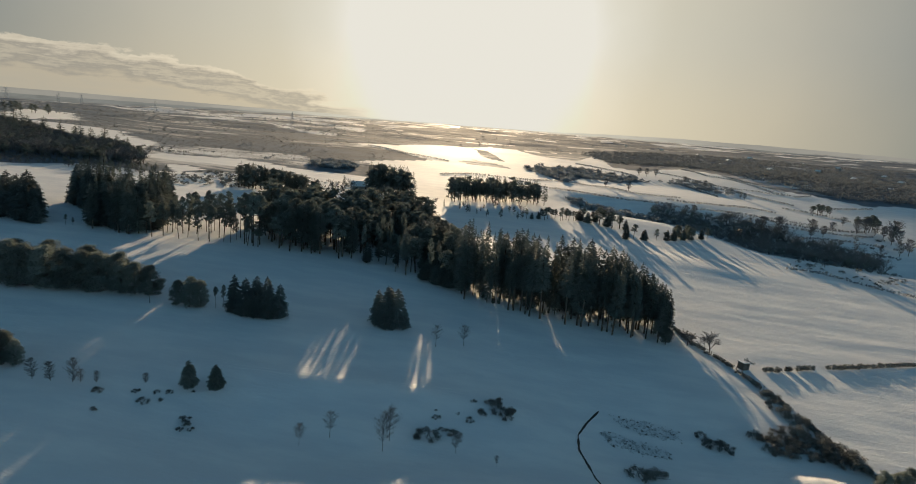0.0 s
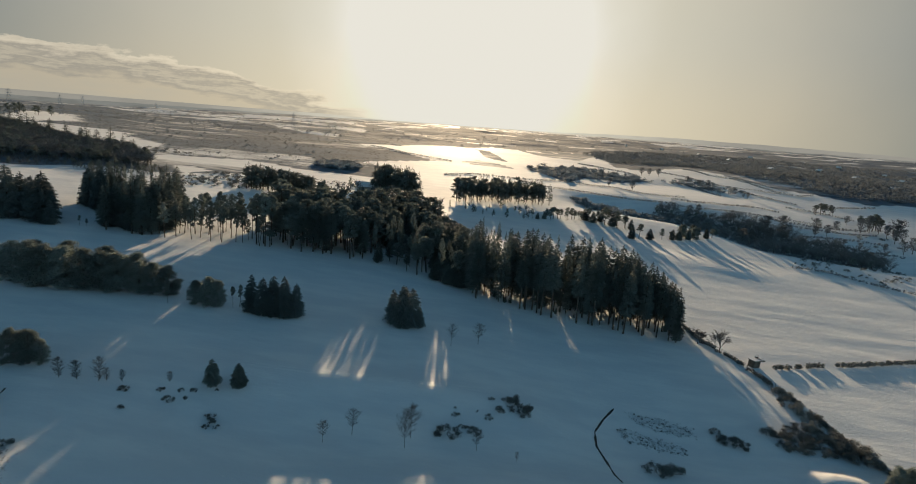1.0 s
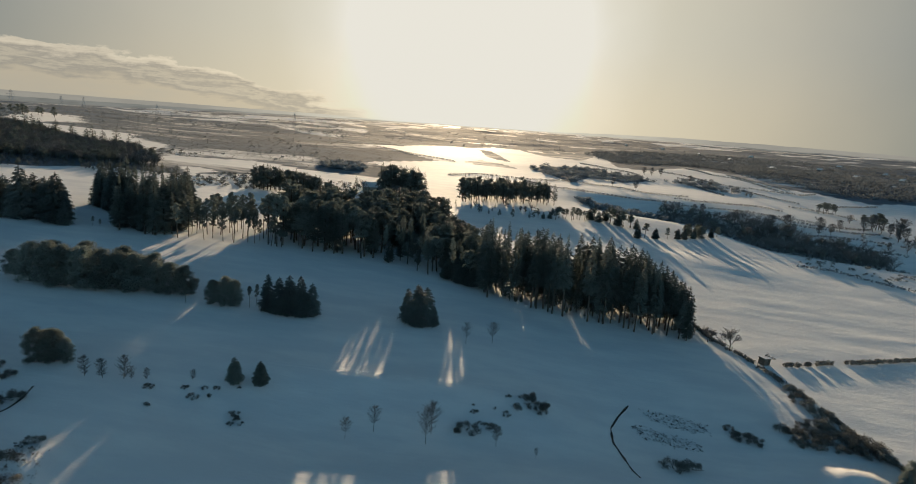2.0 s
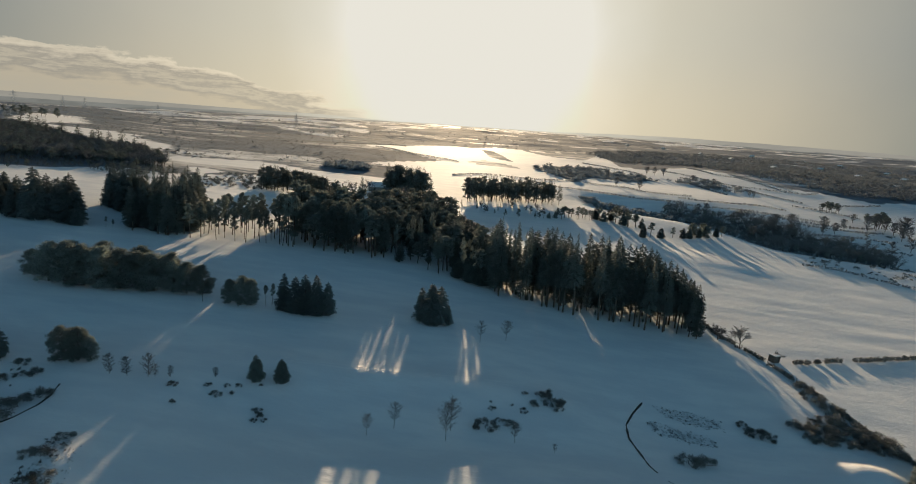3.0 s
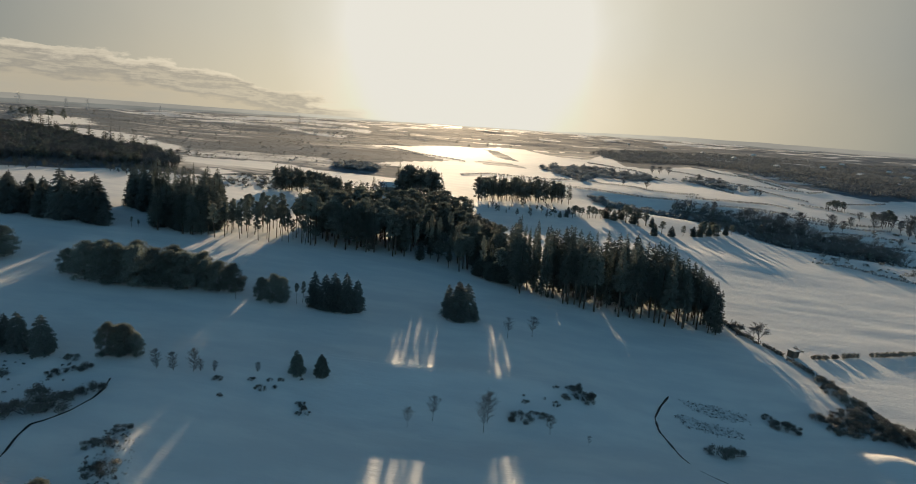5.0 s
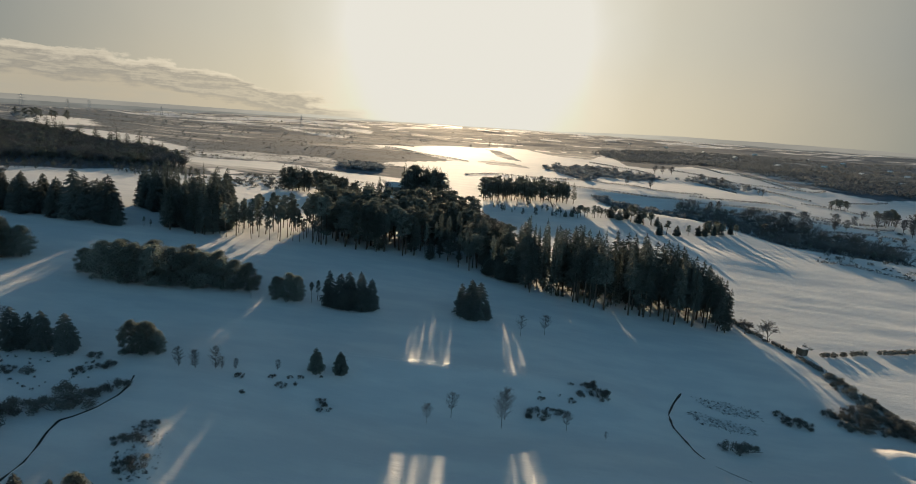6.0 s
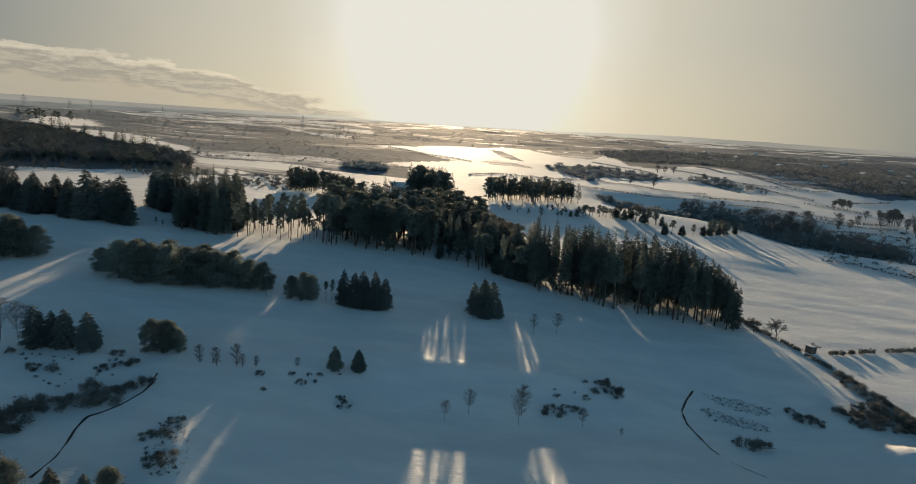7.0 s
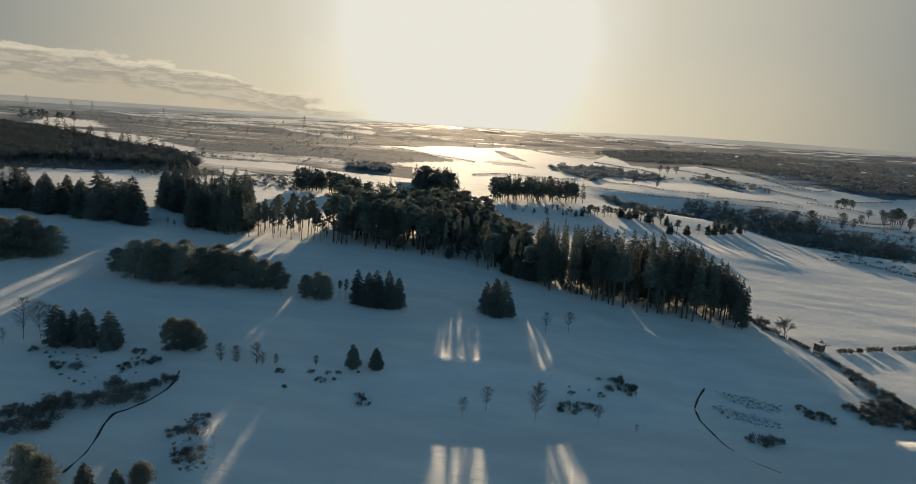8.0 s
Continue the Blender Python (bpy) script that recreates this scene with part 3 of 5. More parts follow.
spruce = Kind("spruce_tree", "tree", [(h, spruce_shape(random.Random(s), h, b, w, lv, bo)) for s, h, b, w, lv, bo in
              ((1, 20, 0.28, 3.0, 34, 10), (2, 18, 0.22, 2.8, 32, 10), (3, 21, 0.36, 2.7, 32, 9), (4, 16, 0.10, 2.9, 32, 10), (5, 19, 0.42, 2.5, 28, 9))], SPRUCE, BARK)
fir = Kind("fir_tree", "tree", [(h, spruce_shape(random.Random(s), h, b, w, lv, bo)) for s, h, b, w, lv, bo in
           ((24, 10, 0.03, 3.3, 26, 15), (25, 9, 0.05, 3.1, 24, 15), (26, 11, 0.04, 3.2, 28, 15))], FIR, BARK)
young_spruce = Kind("young_spruce", "tree", [(h, spruce_shape(random.Random(s), h, 0.15, 1.7, 24, 13)) for s, h in ((21, 5.4), (22, 5.0))], SPRUCE, BARK)
pine = Kind("pine_tree", "tree", [(h, pine_shape(random.Random(s), h, b, w, n, 120, 0.40)) for s, h, b, w, n in
            ((31, 14, 0.45, 2.5, 34), (32, 13, 0.52, 2.1, 28), (33, 15, 0.38, 2.9, 38), (34, 12, 0.6, 2.2, 24))], PINE, BARK)
bush_pine = Kind("bushy_pine", "tree", [(h, pine_shape(random.Random(s), h, 0.08, w, n, 130, 0.30)) for s, h, w, n in
                 ((41, 9, 3.2, 96), (42, 8, 3.0, 88), (43, 10, 3.1, 100))], PINE, BARK)
bare_tree = Kind("bare_tree", "tree", [(h, bare_shape(random.Random(s), h, st, sp, 4, th)) for s, h, st, sp, th in
                 ((53, 7, 0.36, 0.9, 0.14), (54, 7, 0.42, 0.8, 0.15))], TWIGS, BARK)
field_tree = Kind("bare_tree", "tree", [(h, birch_shape(random.Random(s), h, 0.2, w, 70, 0.2, 0.05)) for s, h, w in ((56, 9, 3.0), (57, 8, 3.2))], TWIGS, BARK)
birch = Kind("birch_tree", "tree", [(h, birch_shape(random.Random(s), h, c, w, 52, 0.05)) for s, h, c, w in ((81, 6, 0.34, 1.75), (82, 5, 0.30, 1.6), (83, 7, 0.26, 1.9))], TWIGS, BARK)
shrub = Kind("leafless_shrub", "shrub", [(h, birch_shape(random.Random(s), h, 0.08, 1.0, 54, 0.045)) for s, h in ((84, 3.5), (85, 3.0))], TWIGS, BARK)
gorse = Kind("gorse_bush", "bush", [(h, gorse_shape(random.Random(s), w, h, n)) for s, w, h, n in ((61, 2.6, 1.5, 9), (62, 2.0, 1.6, 7), (63, 3.2, 1.6, 11))], GORSE, TWIGS, "foliage", "stem")


def scatter(rng, ring, spacing, jitter=0.42):
    """Loose rows of places in a polygon."""
    xs, ys = [p[0] for p in ring], [p[1] for p in ring]
    out, row, y = [], 0, min(ys)
    while y < max(ys):
        x = min(xs) + (row % 2) * spacing * 0.5
        while x < max(xs):
            px, py = x + rng.uniform(-1, 1) * spacing * jitter, y + rng.uniform(-1, 1) * spacing * jitter
            if inside(px, py, ring):
                out.append((px, py))
            x += spacing
        y += spacing * 0.87
        row += 1
    return out


# ---- the long belt of trees across the middle ----


LANES = ((-133.0, -120.0, 126, 0.15), (-73.0, -66.0, 141, 0.0), (-64.8, -57.5, 80, 0.08), (-34.0, -18.0, 126, 0.46), (-11.0, -2.0, 152, 0.08), (4.0, 14.0, 150, 0.74), (27.0, 32.5, 130, 0.15),
         (45.5, 48.0, 156, 0.1))
LANE_RNG = random.Random(5)


def clear_height(x, y):
    """How tall and how wide a tree grows where low sunlight slips through the wood to the slope before it."""
    for a, b, lit, tall in LANES:
        if a < x < b:
            if LANE_RNG.random() < tall:
                return 99.0, 0.30 if x < 0 else 0.5
            ray = float(land(x, lit)) - 0.3 + 0.1405 * (y - lit)
            return max(1.8, ray - float(land(x, y)) - 0.6), 1.35
    return 99.0, 1.0


BELT_RIGHT = [(63, 173), (50, 174), (37, 176), (20, 176), (6, 181), (0, 185), (0, 210), (20, 206), (45, 204), (66, 196)]
for x, y in scatter(RNG, BELT_RIGHT, 3.7):
    h = RNG.uniform(17, 22) - max(0, x - 52) * 0.6
    most, slim = clear_height(x, y)
    h = min(h, most)
    spruce.plant(RNG, x, y, h, "tall dark spruce in a dense shelter belt on snow", "shelter belt", which=RNG.choice((0, 2, 4, 4)) if y < 183 else RNG.choice((1, 3)), wide=1.12 * slim)
for x, y, h in ((61.3, 173.0, 14.1), (60.8, 178.6, 15.7), (46.0, 173.5, 21.0), (36.4, 177.2, 22.5), (22.4, 178.0, 23.0), (62, 190, 15), (59, 186, 17), (64, 185, 13), (66, 192, 13)):
    spruce.plant(RNG, x, y, h, "tall dark spruce at the edge of a snowy shelter belt", "shelter belt", which=3 if h < 16 else None)
BELT_MIDDLE = [(-1, 190), (-26, 205), (-42, 205), (-58, 205), (-69, 204), (-71, 225), (-80, 258), (-68, 262), (-52, 254), (-42, 258), (-38, 300), (-24, 312), (-12, 275), (-2, 245), (0, 212)]
DEEP_WOOD = []
for x, y in scatter(RNG, BELT_MIDDLE, 4.7):
    most, slim = clear_height(x, y)
    h = min(RNG.uniform(13.5, 17.5) if x < -36 else RNG.uniform(11, 15.5), most)
    broad = 1.3 * slim
    if y > 232:
        kind = far_pine if RNG.random() < 0.5 else far_spruce
        DEEP_WOOD.append((kind, RNG.randrange(len(kind.shapes)), x, y, h, broad, RNG.uniform(0, 6.28)))
    elif RNG.random() < 0.6:
        pine.plant(RNG, x, y, h, "dark pine in a dense snowy wood", "middle wood", wide=broad)
    else:
        spruce.plant(RNG, x, y, h, "dark green spruce in a dense snowy wood", "middle wood", wide=broad)
for x, y in scatter(RNG, [(-10.5, 196), (-0.5, 190), (-0.5, 250), (-10, 252)], 2.1):
    young_spruce.plant(RNG, x, y, min(10.0, max(1.5, float(land(-5.0, 146)) + 0.1405 * (y - 146) - float(land(x, y)))), "low young spruce in a gap of the wood", "gap spruces", wide=1.5)
# pines added so that their high crowns end the sun streak on the slope
for x, y in ((-71.2, 206.5), (-69.6, 209.0), (-68.0, 205.5), (-66.8, 208.5)):
    pine.plant(RNG, x, y, 17.6, "tall pine with a long bare trunk on snow", "middle wood", which=3, wide=0.8)
OPEN_PINES = [(-99, 197), (-69, 203), (-73, 228), (-98, 226)]
for x, y in scatter(RNG, OPEN_PINES, 4.9):
    pine.plant(RNG, x, y, RNG.uniform(7.5, 14), "slender pine with a bare trunk on snow", "open pines", which=RNG.choice((0, 1, 1, 2, 3)), wide=RNG.uniform(0.6, 0.95))
LEFT_BLOCK = [(-120, 196), (-101, 198), (-106, 225), (-112, 246), (-148, 238), (-146, 228), (-126, 222)]
for x, y in scatter(RNG, LEFT_BLOCK, 4.2):
    most, slim = clear_height(x, y)
    if RNG.random() < 0.65:
        spruce.plant(RNG, x, y, min(RNG.uniform(14, 19), most), "tall dark spruce in a dense clump on snow", "west clump", which=RNG.choice((1, 3, 3)), wide=1.3 * slim)
    else:
        fir.plant(RNG, x, y, min(RNG.uniform(11, 15), most), "broad dark fir in a dense clump on snow", "west clump", wide=slim)
for x, y, h in ((-148.7, 197.9, 16.4), (-146, 203.1, 12.2), (-141.3, 199.3, 13.6), (-137.4, 197.4, 15.6), (-134.3, 196.1, 7.9), (-154.8, 197.4, 11.9),
                (-166.9, 197.8, 12.9), (-162.7, 200.5, 10.1), (-170.7, 199, 8.4), (-173.9, 199.4, 7), (-181, 200.9, 7.5), (-180.7, 204.8, 5.5), (-150, 206, 13), (-165, 206, 12), (-144, 205, 12), (-158, 203, 12), (-139, 203, 12), (-175, 207, 9), (-185, 200, 9), (-190, 204, 10)):
    fir.plant(RNG, x, y, h * 1.05, "dark spreading fir in a loose group on snow", "west group", wide=1.15)
for x, y in scatter(RNG, [(-136, 197), (-200, 200), (-212, 214), (-176, 216), (-140, 210)], 5.2):
    fir.plant(RNG, x, y, RNG.uniform(7, 12.5), "dark spreading fir in a loose group on snow", "west group", wide=1.15)
ROW_BEHIND = [(-114, 320), (-99, 325), (-78, 331), (-76, 339), (-99, 337), (-117, 331)]
BACK_CLUMP = [(-56, 368), (-34, 372), (-28, 378), (-36, 392), (-57, 386)]
GROVE = [(-9, 377), (27, 391), (55, 398), (50, 416), (24, 420), (-4, 408)]
WOOD_WEST = [(-200, 224), (-228, 282), (-205, 315), (-182, 306), (-164, 323), (-163, 336), (-181, 360), (-208, 405), (-240, 440), (-277, 440), (-310, 470), (-371, 523), (-440, 530), (-340, 330), (-270, 250), (-240, 222)]
FAR_STANDS = []
for ring, gap, lo, hi, wide, shapes in ((ROW_BEHIND, 3.0, 11.5, 13.5, 1.15, (0, 1)), (BACK_CLUMP, 3.6, 15, 19, 1.1, (0, 1)), (GROVE, 4.3, 12, 15.5, 1.05, (1, 2))):
    for x, y in scatter(RNG, ring, gap):
        if ring is ROW_BEHIND and -101.0 < x < -99.0:
            continue
        h = RNG.uniform(lo, hi) - (max(0.0, x + 97) * 0.22 if ring is ROW_BEHIND else 0.0)
        if RNG.random() < 0.25:
            FAR_STANDS.append((far_pine, RNG.randrange(2), x, y, h * 0.92, wide, RNG.uniform(0, 6.28)))
        else:
            FAR_STANDS.append((far_spruce, RNG.choice(shapes), x, y, h, wide, RNG.uniform(0, 6.28)))
for x, y in scatter(RNG, WOOD_WEST, 4.6):
    kind = RNG.choice((far_bare, far_bare, far_pine, far_spruce))
    tall = RNG.uniform(5, 7.5) if kind is far_bare else RNG.uniform(4.5, 7.5)
    tall *= 0.45 if math.hypot(x, y) < 400 and x > -250 else 1.0
    FAR_STANDS.append((kind, RNG.randrange(2), x, y, tall, 1.9 if kind is far_bare else 1.6, RNG.uniform(0, 6.28)))
for x, y, h in ((-262, 432, 12), (-256, 434, 10), (-250, 440, 12), (-268, 436, 11), (-284, 446, 11), (-300, 452, 12), (-305, 458, 10), (-318, 462, 11), (-240, 438, 8), (-232, 436, 7), (-272, 442, 9), (-340, 486, 12), (-352, 495, 13), (-366, 505, 12), (-330, 478, 10)):
    FAR_STANDS.append((far_spruce, RNG.randrange(2), x, y, h * 1.2, 1.7, RNG.uniform(0, 6.28)))
for x, y in scatter(RNG, [(-560, 745), (-530, 760), (-515, 800), (-560, 800)], 16):
    FAR_STANDS.append((far_pine, RNG.randrange(2), x, y, RNG.uniform(9, 13), 1.5, RNG.uniform(0, 6.28)))
for x, y in scatter(RNG, [(-20, 352), (8, 338), (44, 344), (60, 372), (20, 376), (-16, 368)], 9.0, 0.9):
    FAR_STANDS.append((RNG.choice((far_spruce, far_pine, far_bare)), RNG.randrange(2), x, y, RNG.uniform(2.5, 5.5), 1.1, RNG.uniform(0, 6.28)))
for x, y, h in ((-66, 374, 7), (-50, 373, 9), (-62, 369, 5), (-54, 368, 6), (-48, 381, 10), (-71, 379, 8), (-44, 366, 8), (-75, 366, 6), (-68, 362, 5), (-40, 358, 7)):
    FAR_STANDS.append((RNG.choice((far_spruce, far_pine, far_bare)), RNG.randrange(2), x, y, h, 1.2, RNG.uniform(0, 6.28)))
stand("far_conifers", "dark conifer stands beyond the snowy course", "trees", FAR_STANDS)
stand("deep_wood", "dense dark conifers deep in the middle wood", "trees", DEEP_WOOD)

# ---- pines and spruces on the open slope ----
for i, (x, y, h) in enumerate(((-114.2, 145, 6.6), (-108.3, 142, 9.7), (-103.6, 141, 10.9), (-99.7, 142, 10.4), (-95.8, 142.5, 10.4), (-92, 143, 10.1), (-88, 144, 9.7), (-84.1, 144.7, 9.7),
                               (-80.1, 145.6, 8.2), (-76.7, 146.2, 8.1), (-73.7, 147.6, 7.5), (-106, 147, 9.5), (-98, 148, 10), (-90, 149, 9.5), (-82, 150, 9))):
    bush_pine.plant(RNG, x, y, h, "bushy dark pine in a dense row on the snowy slope", "pine row", wide=1.05)
for x, y, h in ((-65.2, 144.3, 6), (-62.3, 143.3, 7.4), (-60, 144.4, 6.8)):
    bush_pine.plant(RNG, x, y, h, "bushy dark pine in a small clump on snow", "pine row", wide=0.9)
for x, y, h in ((-71.2, 142.2, 5.9), (-56.7, 145, 5.6), (-55.6, 146.4, 5.8)):
    pine.plant(RNG, x, y, h, "thin young pine on the snowy slope", "pine row", wide=0.6)
for x, y, h in ((-52.1, 144.3, 9.3), (-49.3, 143.7, 9.2), (-46.7, 143.6, 8.5), (-43.8, 143.9, 10.3), (-41.8, 145.7, 8.3), (-47.5, 146.5, 9)):
    fir.plant(RNG, x, y, h, "broad dark fir in a tight clump on snow", "spruce clump", wide=1.05)
for x, y, h in ((-18.3, 150.8, 8.9), (-16, 149.2, 10.5), (-13.8, 150.6, 10), (-15.5, 152.5, 9.5), (-11.8, 150.5, 5.5)):
    fir.plant(RNG, x, y, h, "dark broad fir in a lone clump on open snow", "lone clump", wide=1.12)
for x, y, h in ((-46.4, 106.7, 5.3), (-42.0, 107.6, 5.0)):
    young_spruce.plant(RNG, x, y, h, "small bushy spruce standing alone on snow", "young pair", wide=1.18)
for x, y, h in ((-80.9, 103.9, 6.7), (-78.4, 104.5, 6.4), (-76.4, 104.9, 4.8)):
    bush_pine.plant(RNG, x, y, h, "broad bushy pine low to the snow", "round pines", wide=0.95)
for x, y, h in ((-101.8, 100.9, 8.1), (-99.4, 102.1, 7), (-97, 102.1, 7.6), (-92.3, 102, 7.6)):
    fir.plant(RNG, x, y, h, "dark broad fir among gorse on snow", "gorse spruces", wide=1.25)
for x, y, h in ((-145.6, 147.3, 10.8), (-142, 150.5, 11), (-138.9, 149.9, 10.7), (-135.5, 152.3, 8.5), (-148, 145, 10)):
    bush_pine.plant(RNG, x, y, h, "bushy dark pine in a rounded clump on snow", "rounded clump", wide=1.1)
for x, y, h in ((-126, 198.2, 3.6), (-124.3, 199.3, 2.6)):
    pine.plant(RNG, x, y, h, "sapling pine on open snow", "saplings", wide=0.8)
for x, y, h in ((-78.6, 57.4, 7.8), (-77.2, 59.0, 6.0), (-72.4, 59.6, 5.3), (-69.1, 61.0, 4.1), (-65.5, 60.7, 5.7), (80.2, 105.5, 6.2), (82.6, 105.8, 5.8), (85, 107, 6), (87.2, 108, 6.2), (78.8, 104.5, 4.8)):
    (bush_pine if h > 5.5 else fir).plant(RNG, x, y, h, "young bushy conifer on the snowy slope", "near pines", wide=0.85 if h > 5.5 else 1.2)

# ---- leafless trees ----
for x, y, h in ((-24.2, 98.3, 4.2), (-19.7, 101.4, 5.1), (-10.2, 100, 7), (-9.4, 102.9, 6.6), (2.5, 102.2, 4.1), (9.6, 100.7, 2.1), (-3.4, 141.6, 5.5), (3.2, 145.3, 5.4)):
    birch.plant(RNG, x, y, h, "leafless young birch on open snow", "young birches")
for x, y, h in ((-109, 101.7, 8.7), (-106.5, 103, 7.7), (-110.6, 98.5, 3.4), (-106, 104.9, 6.4)):
    birch.plant(RNG, x, y, h, "leafless birch beside dark spruces", "birches", which=2)
for x, y, h in ((-70.7, 100.6, 3.9), (-67.6, 100.7, 3.7), (-64.2, 101.3, 4.5), (-63.1, 101.7, 2.5), (-60.7, 102.5, 2.3), (-53.7, 105.4, 2.1)):
    shrub.plant(RNG, x, y, h, "low leafless shrub in a row on snow", "shrub row")
for x, y, h in ((72.8, 169.7, 6.8), (68.3, 174.8, 4.7), (80.7, 163.7, 2.9), (69.4, 176.2, 3.7)):
    bare_tree.plant(RNG, x, y, h, "gnarled leafless tree beside the field fence", "fence trees", wide=1.1)
for x, y, h in ((166.2, 372.3, 8.9), (174.8, 375.6, 10.5), (185.2, 378.5, 8.7), (193.7, 379.4, 9.1), (201, 386.6, 7.4), (219.8, 391.7, 6.4), (230.6, 397.4, 6.9), (271.8, 429.4, 9.4),
                (281.9, 435.6, 10.8), (286.8, 433.5, 7.5), (293.4, 434, 7.5), (292.4, 422.1, 13.3), (273.4, 491.8, 5.6), (284.6, 499.2, 7.1), (293.7, 502.5, 6.2), (277.8, 456.5, 6.5), (279.6, 404.9, 9), (266.7, 377.1, 8), (273.8, 379.5, 10), (256.5, 379.1, 5), (239.4, 376.3, 5), (226, 402, 9), (247, 416, 7), (291, 421, 10), (290, 413, 9), (286, 423, 8), (238, 541, 6), (241, 539, 5.5), (217, 623, 7), (222, 604, 6), (229, 600, 7), (184, 666, 8), (192, 666, 8), (202, 667, 8), (116, 514, 7), (131, 498, 7), (152, 426, 6), (158, 426, 6), (176, 414, 6), (189, 393, 10), (198, 390, 11)):
    field_tree.plant(RNG, x, y, h * 1.05, "wide leafless tree among snowy fields", "field trees")
for x, y, h in ((274, 491, 8), (280, 495, 9.5), (286, 499, 9), (292, 503, 8), (279, 442, 9), (284, 441, 12), (289, 444, 13), (294, 448, 11), (299, 450, 9), (298, 472, 7)):
    pine.plant(RNG, x, y, h, "dark spreading pine in a round clump among snowy fields", "field clumps", wide=1.7)
for x, y, h in ((87, 324.7, 8.5), (91.5, 327.2, 10.1), (97.9, 329.3, 8.3), (105.6, 333.4, 7.7), (111.4, 336.3, 5.2), (116.7, 337.7, 4.6), (120.6, 339.5, 4.9), (75, 357.5, 5.5),
                (78.7, 353.1, 8.1), (82.9, 352.1, 7.4), (85.9, 350.6, 6.7), (49.7, 355.3, 5.1), (58.3, 356, 5.8), (37, 348.7, 4), (62, 357, 6), (66, 358, 7), (70.5, 357.5, 6.5), (54, 357, 5.5), (44, 352, 5), (89.5, 349, 6.5)):
    near = y < 344
    for k in range(1 if near else 2):
        (fir if RNG.random() < 0.25 else pine).plant(RNG, x + k * RNG.uniform(1.5, 4), y + k * RNG.uniform(-4, 4), h * (RNG.uniform(0.7, 0.92) if near else RNG.uniform(0.8, 1.4)), "dark conifer in a line across the snow", "field pines", wide=RNG.uniform(1.1, 1.6))
for x, y, h in ((112, 336, 6), (116, 338, 6.5), (119, 341, 7), (123, 342, 6.5), (127, 345, 7), (131, 348, 6.5), (136, 351, 6), (141, 355, 6), (121, 347, 7), (129, 353, 6.5)):
    RNG.choice((fir, pine, bush_pine)).plant(RNG, x, y, h, "dark conifer at the edge of a bare wood", "wood edge", wide=1.15)
WOOD_EAST = [(124, 424), (136, 402), (152, 386), (162, 359), (201, 344), (222, 343), (244, 350), (250, 366), (232, 378), (208, 378), (187, 409), (165, 418), (140, 436)]
BARE_STAND = [(far_bare, RNG.randrange(2), x, y, RNG.uniform(3.8, 5.6) if x < 172 else RNG.uniform(5.5, 8.0), 1.5, RNG.uniform(0, 6.28)) for x, y in scatter(RNG, WOOD_EAST, 5.2)]
BARE_STAND += [(far_pine, RNG.randrange(2), x, y, RNG.uniform(3.5, 5.5), 1.5, RNG.uniform(0, 6.28)) for x, y in scatter(RNG, WOOD_EAST, 11)]
CROWN_EAST = scatter(RNG, WOOD_EAST, 4.4, 0.8)
stand("bare_wood", "dense leafless wood with dark undergrowth", "trees", BARE_STAND)

# ---- gorse ----
for x, y, h in ((-2.9, 105.3, 2.5), (7, 114.4, 1.5), (9.3, 118.3, 1.7), (11.2, 116.2, 2.4), (12.9, 117, 1.8), (5.6, 117.9, 0.8), (4.9, 112, 1.1), (-1.7, 112.8, 0.5), (-1.4, 110.9, 0.9),
                (-0.3, 108.1, 0.7), (0.7, 108, 0.7), (2.1, 107.2, 1.4), (2.6, 113.2, 0.5), (10.4, 118.9, 1.9), (12.2, 115.6, 1.6)):
    gorse.plant(RNG, x, y, h * 0.92, "dark gorse bush on open snow", "slope gorse")
for x, y, h in ((-51.6, 100.3, 1.2), (-49.2, 101.7, 0.8), (-53.8, 102.5, 0.8), (-50.9, 103.7, 0.7), (-57.1, 95.1, 0.8), (-59.3, 100.2, 1), (-43.7, 98.6, 1.3), (-42.8, 97.6, 1),
                (-43.5, 96, 0.7), (-41.8, 96.7, 0.7), (-45.3, 106, 0.6), (-49, 104.5, 0.7)):
    gorse.plant(RNG, x, y, h * 0.92, "low gorse bush on open snow", "slope gorse")
for x, y, h in ((36.4, 106.3, 2.6), (37.8, 105.7, 2.4), (40, 106.7, 2.2), (53.7, 123.5, 1.4), (53.9, 120.5, 1.8), (55.8, 119.6, 2.2), (57.6, 118.8, 2)):
    gorse.plant(RNG, x, y, h * 0.92, "dark gorse bush dusted with snow", "east gorse")
